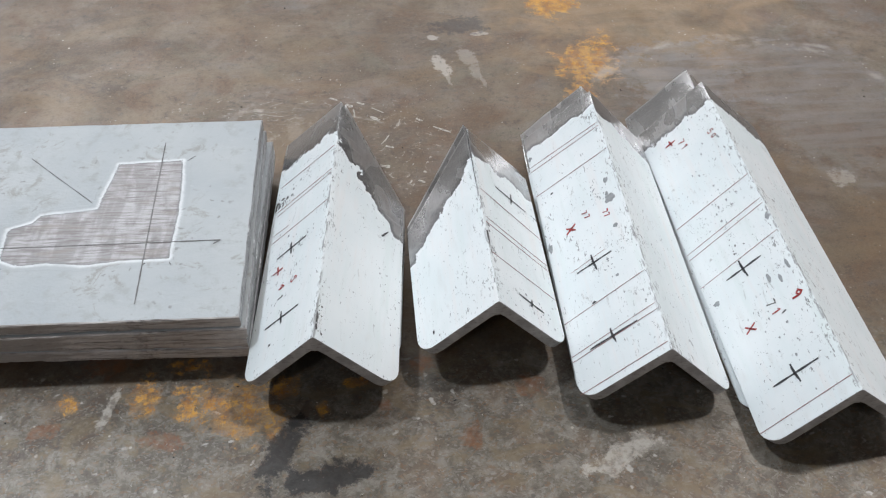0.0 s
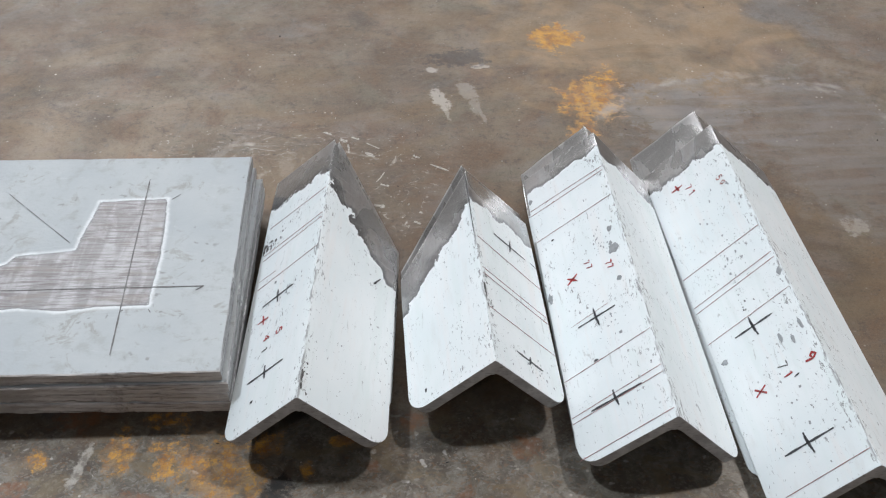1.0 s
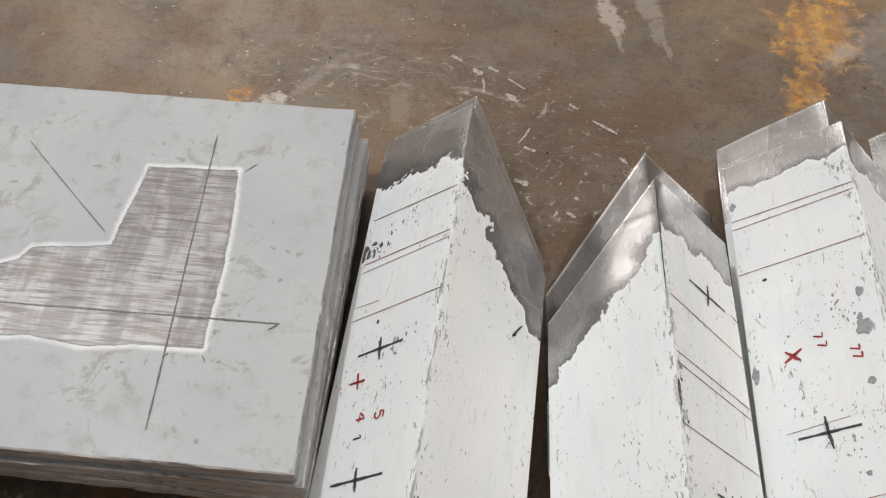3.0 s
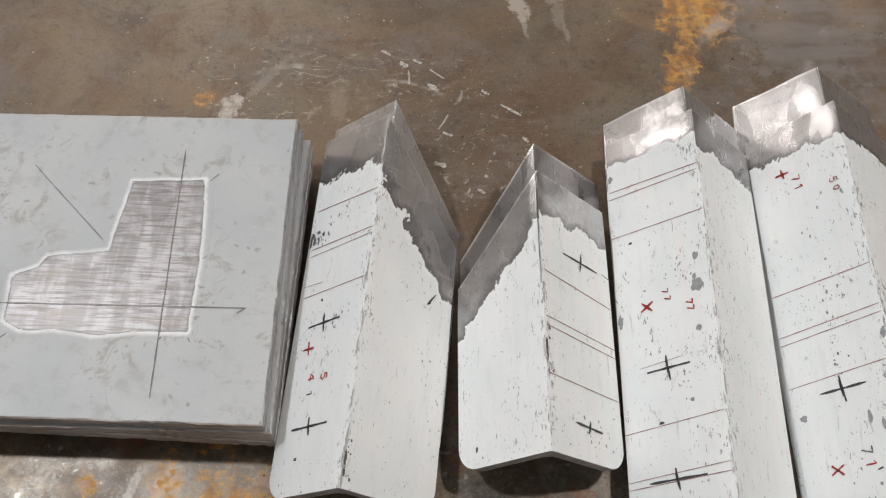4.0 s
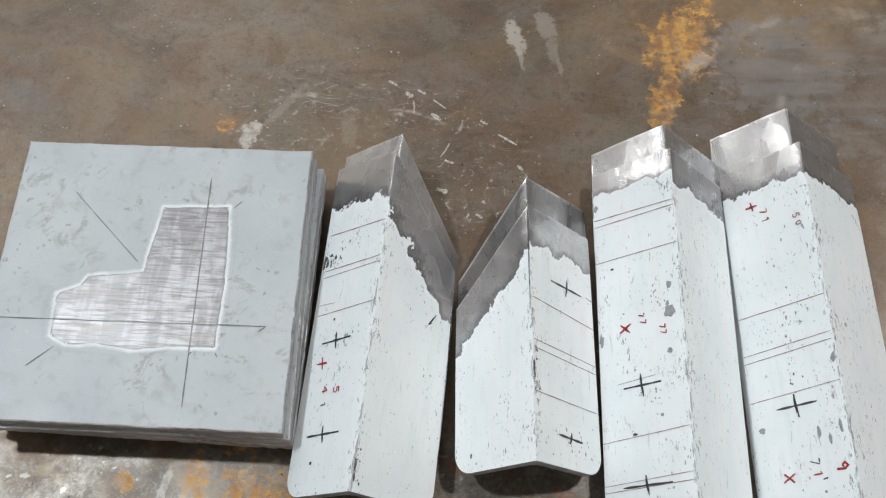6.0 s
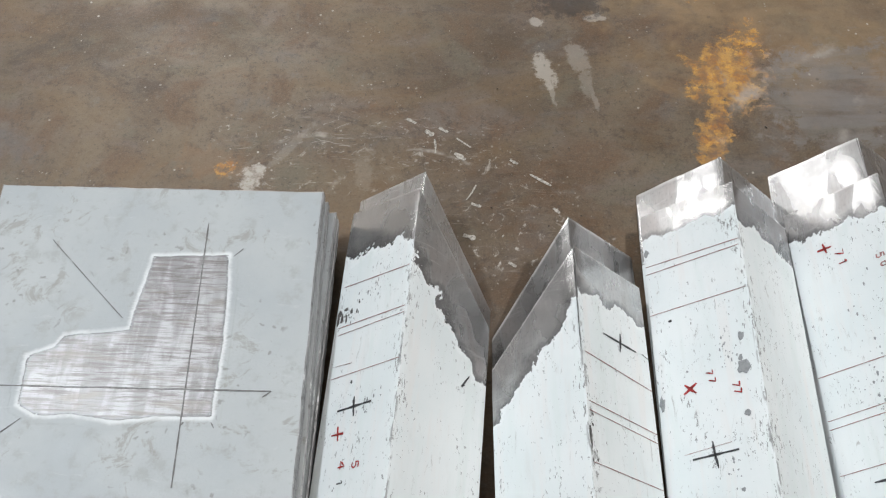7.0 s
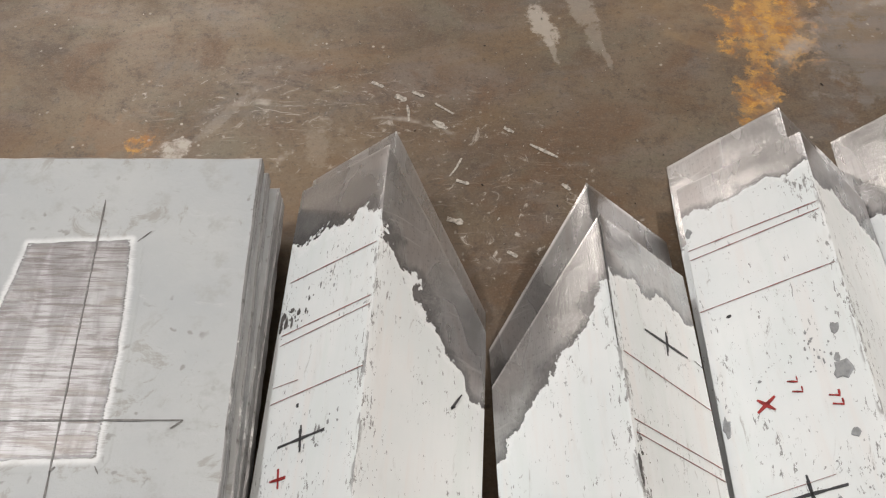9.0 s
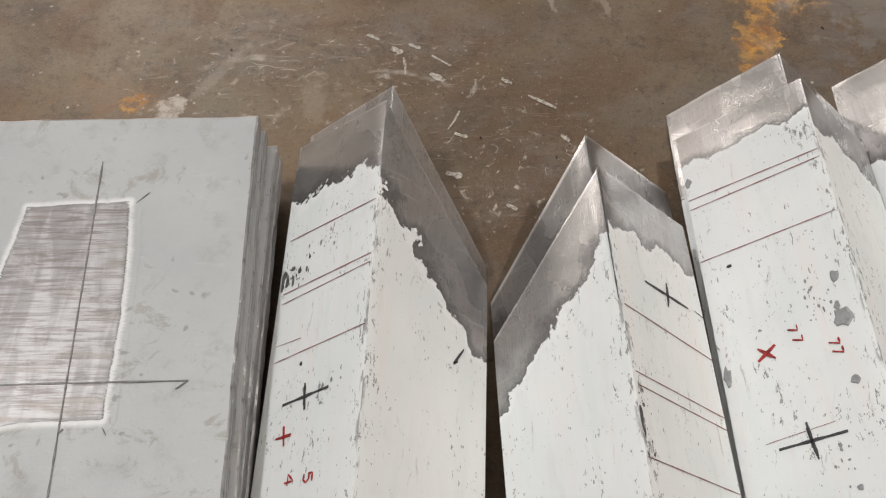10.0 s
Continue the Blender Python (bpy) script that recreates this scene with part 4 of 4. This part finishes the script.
cross(bar4, -1, 0.1771, 0.0480, 0.0115, 0.0210)
cross(bar4, -1, 0.0450, 0.0450, 0.0105, 0.0240)
digit(bar4, -1, 0.3937, 0.0645, 0.014, PLUS, RED_INK, "red_cross_mark", "red handwritten cross")
digit(bar4, -1, 0.3840, 0.0520, 0.008, SEVEN, RED_INK)
digit(bar4, -1, 0.3737, 0.0504, 0.008, ONE, RED_INK)
digit(bar4, -1, 0.3660, 0.0170, 0.007, FIVE, RED_LINE)
digit(bar4, -1, 0.3570, 0.0155, 0.006, NOUGHT, RED_LINE)
digit(bar4, -1, 0.1118, 0.0660, 0.012, EX, RED_INK, "red_cross_mark", "red handwritten cross")
digit(bar4, -1, 0.1229, 0.0386, 0.009, SEVEN, PENCIL)
digit(bar4, -1, 0.1116, 0.0370, 0.009, ONE, RED_INK)
mark(bar4, "tick_mark", -1, [((0.106, 0.033), (0.107, 0.028))], 0.0016, INK, "short black tick")
digit(bar4, -1, 0.1150, 0.0130, 0.011, NINE, RED_INK)

smudge(bar4, -1, 0.255, 0.040, 0.012, 0.010, 34, CHIPPED, 11, "grey rubbed flecks")
smudge(bar4, -1, 0.210, 0.045, 0.014, 0.006, 20, SCALE, 12)
smudge(bar4, -1, 0.330, 0.035, 0.030, 0.014, 20, CHIPPED, 13, "grey rubbed flecks")
smudge(bar4, -1, 0.075, 0.035, 0.020, 0.020, 18, CHIPPED, 14, "grey rubbed flecks")
dots(bar4, "paint_chip", -1, [(0.160, 0.088, 0.003, 0.004), (0.148, 0.030, 0.006, 0.002), (0.140, 0.020, 0.005, 0.002), (0.150, 0.008, 0.007, 0.002), (0.214, 0.004, 0.005, 0.003)], CHIPPED, "bare grey chip in the paint")

# ---- litter on the floor ----


def flat(x, y, h):
    return (x, y, h + 0.0004)


for i, (x0, y0, x1, y1, w) in enumerate(((-0.108, 0.235, -0.098, 0.229, 0.003), (-0.088, 0.219, -0.079, 0.213, 0.005), (-0.074, 0.223, -0.064, 0.217, 0.003),
                                         (-0.055, 0.209, -0.040, 0.197, 0.0022), (-0.057, 0.190, -0.046, 0.181, 0.005), (-0.078, 0.208, -0.077, 0.190, 0.002),
                                         (0.000, 0.181, 0.008, 0.176, 0.003), (0.020, 0.163, 0.041, 0.149, 0.003), (0.042, 0.122, 0.048, 0.116, 0.003),
                                         (-0.035, 0.150, -0.045, 0.132, 0.002), (-0.040, 0.128, -0.030, 0.124, 0.003), (-0.048, 0.091, -0.036, 0.087, 0.005),
                                         (-0.004, 0.060, 0.003, 0.055, 0.003))):
    bm = bmesh.new()
    ribbon(bm, ((x0, y0), ((x0 + x1) / 2 + 0.0006, (y0 + y1) / 2 - 0.0004), (x1, y1)), w * 1.05, flat, 0.00015)
    tagged(new("paint_flake", mesh_of("paint_flake", bm, FLAKE)), "pale scraped paint flake on the steel floor", "paint flake", "paint flakes on the floor")

rnd = random.Random(5)
for name, mat, count, label in (("pale_grit", FLAKE, 300, "scattered pale crumbs of paint on the floor"), ("dark_grit", GRIT, 90, "scattered dark grit on the floor")):
    bm = bmesh.new()
    for i in range(count):
        if rnd.random() < 0.35:
            x, y = rnd.gauss(-0.02, 0.10), rnd.gauss(0.16, 0.09)
        elif rnd.random() < 0.3:
            x, y = rnd.uniform(-0.5, 0.4), rnd.uniform(-0.42, -0.22)
        else:
            x, y = rnd.uniform(-0.75, 0.9), rnd.uniform(-0.4, 0.75)
        r = 0.0004 + 0.0008 * rnd.random() ** 3
        m = Matrix.Translation((x, y, r * 0.4)) @ Euler((rnd.uniform(0, 3), rnd.uniform(0, 3), rnd.uniform(0, 3))).to_matrix().to_4x4() @ Matrix.Diagonal((r * rnd.uniform(0.8, 2), r, r * 0.45, 1))
        bmesh.ops.create_cube(bm, size=1.4, matrix=m)
    tagged(new(name, mesh_of(name, bm, mat)), label, "grit", kind="stuff")
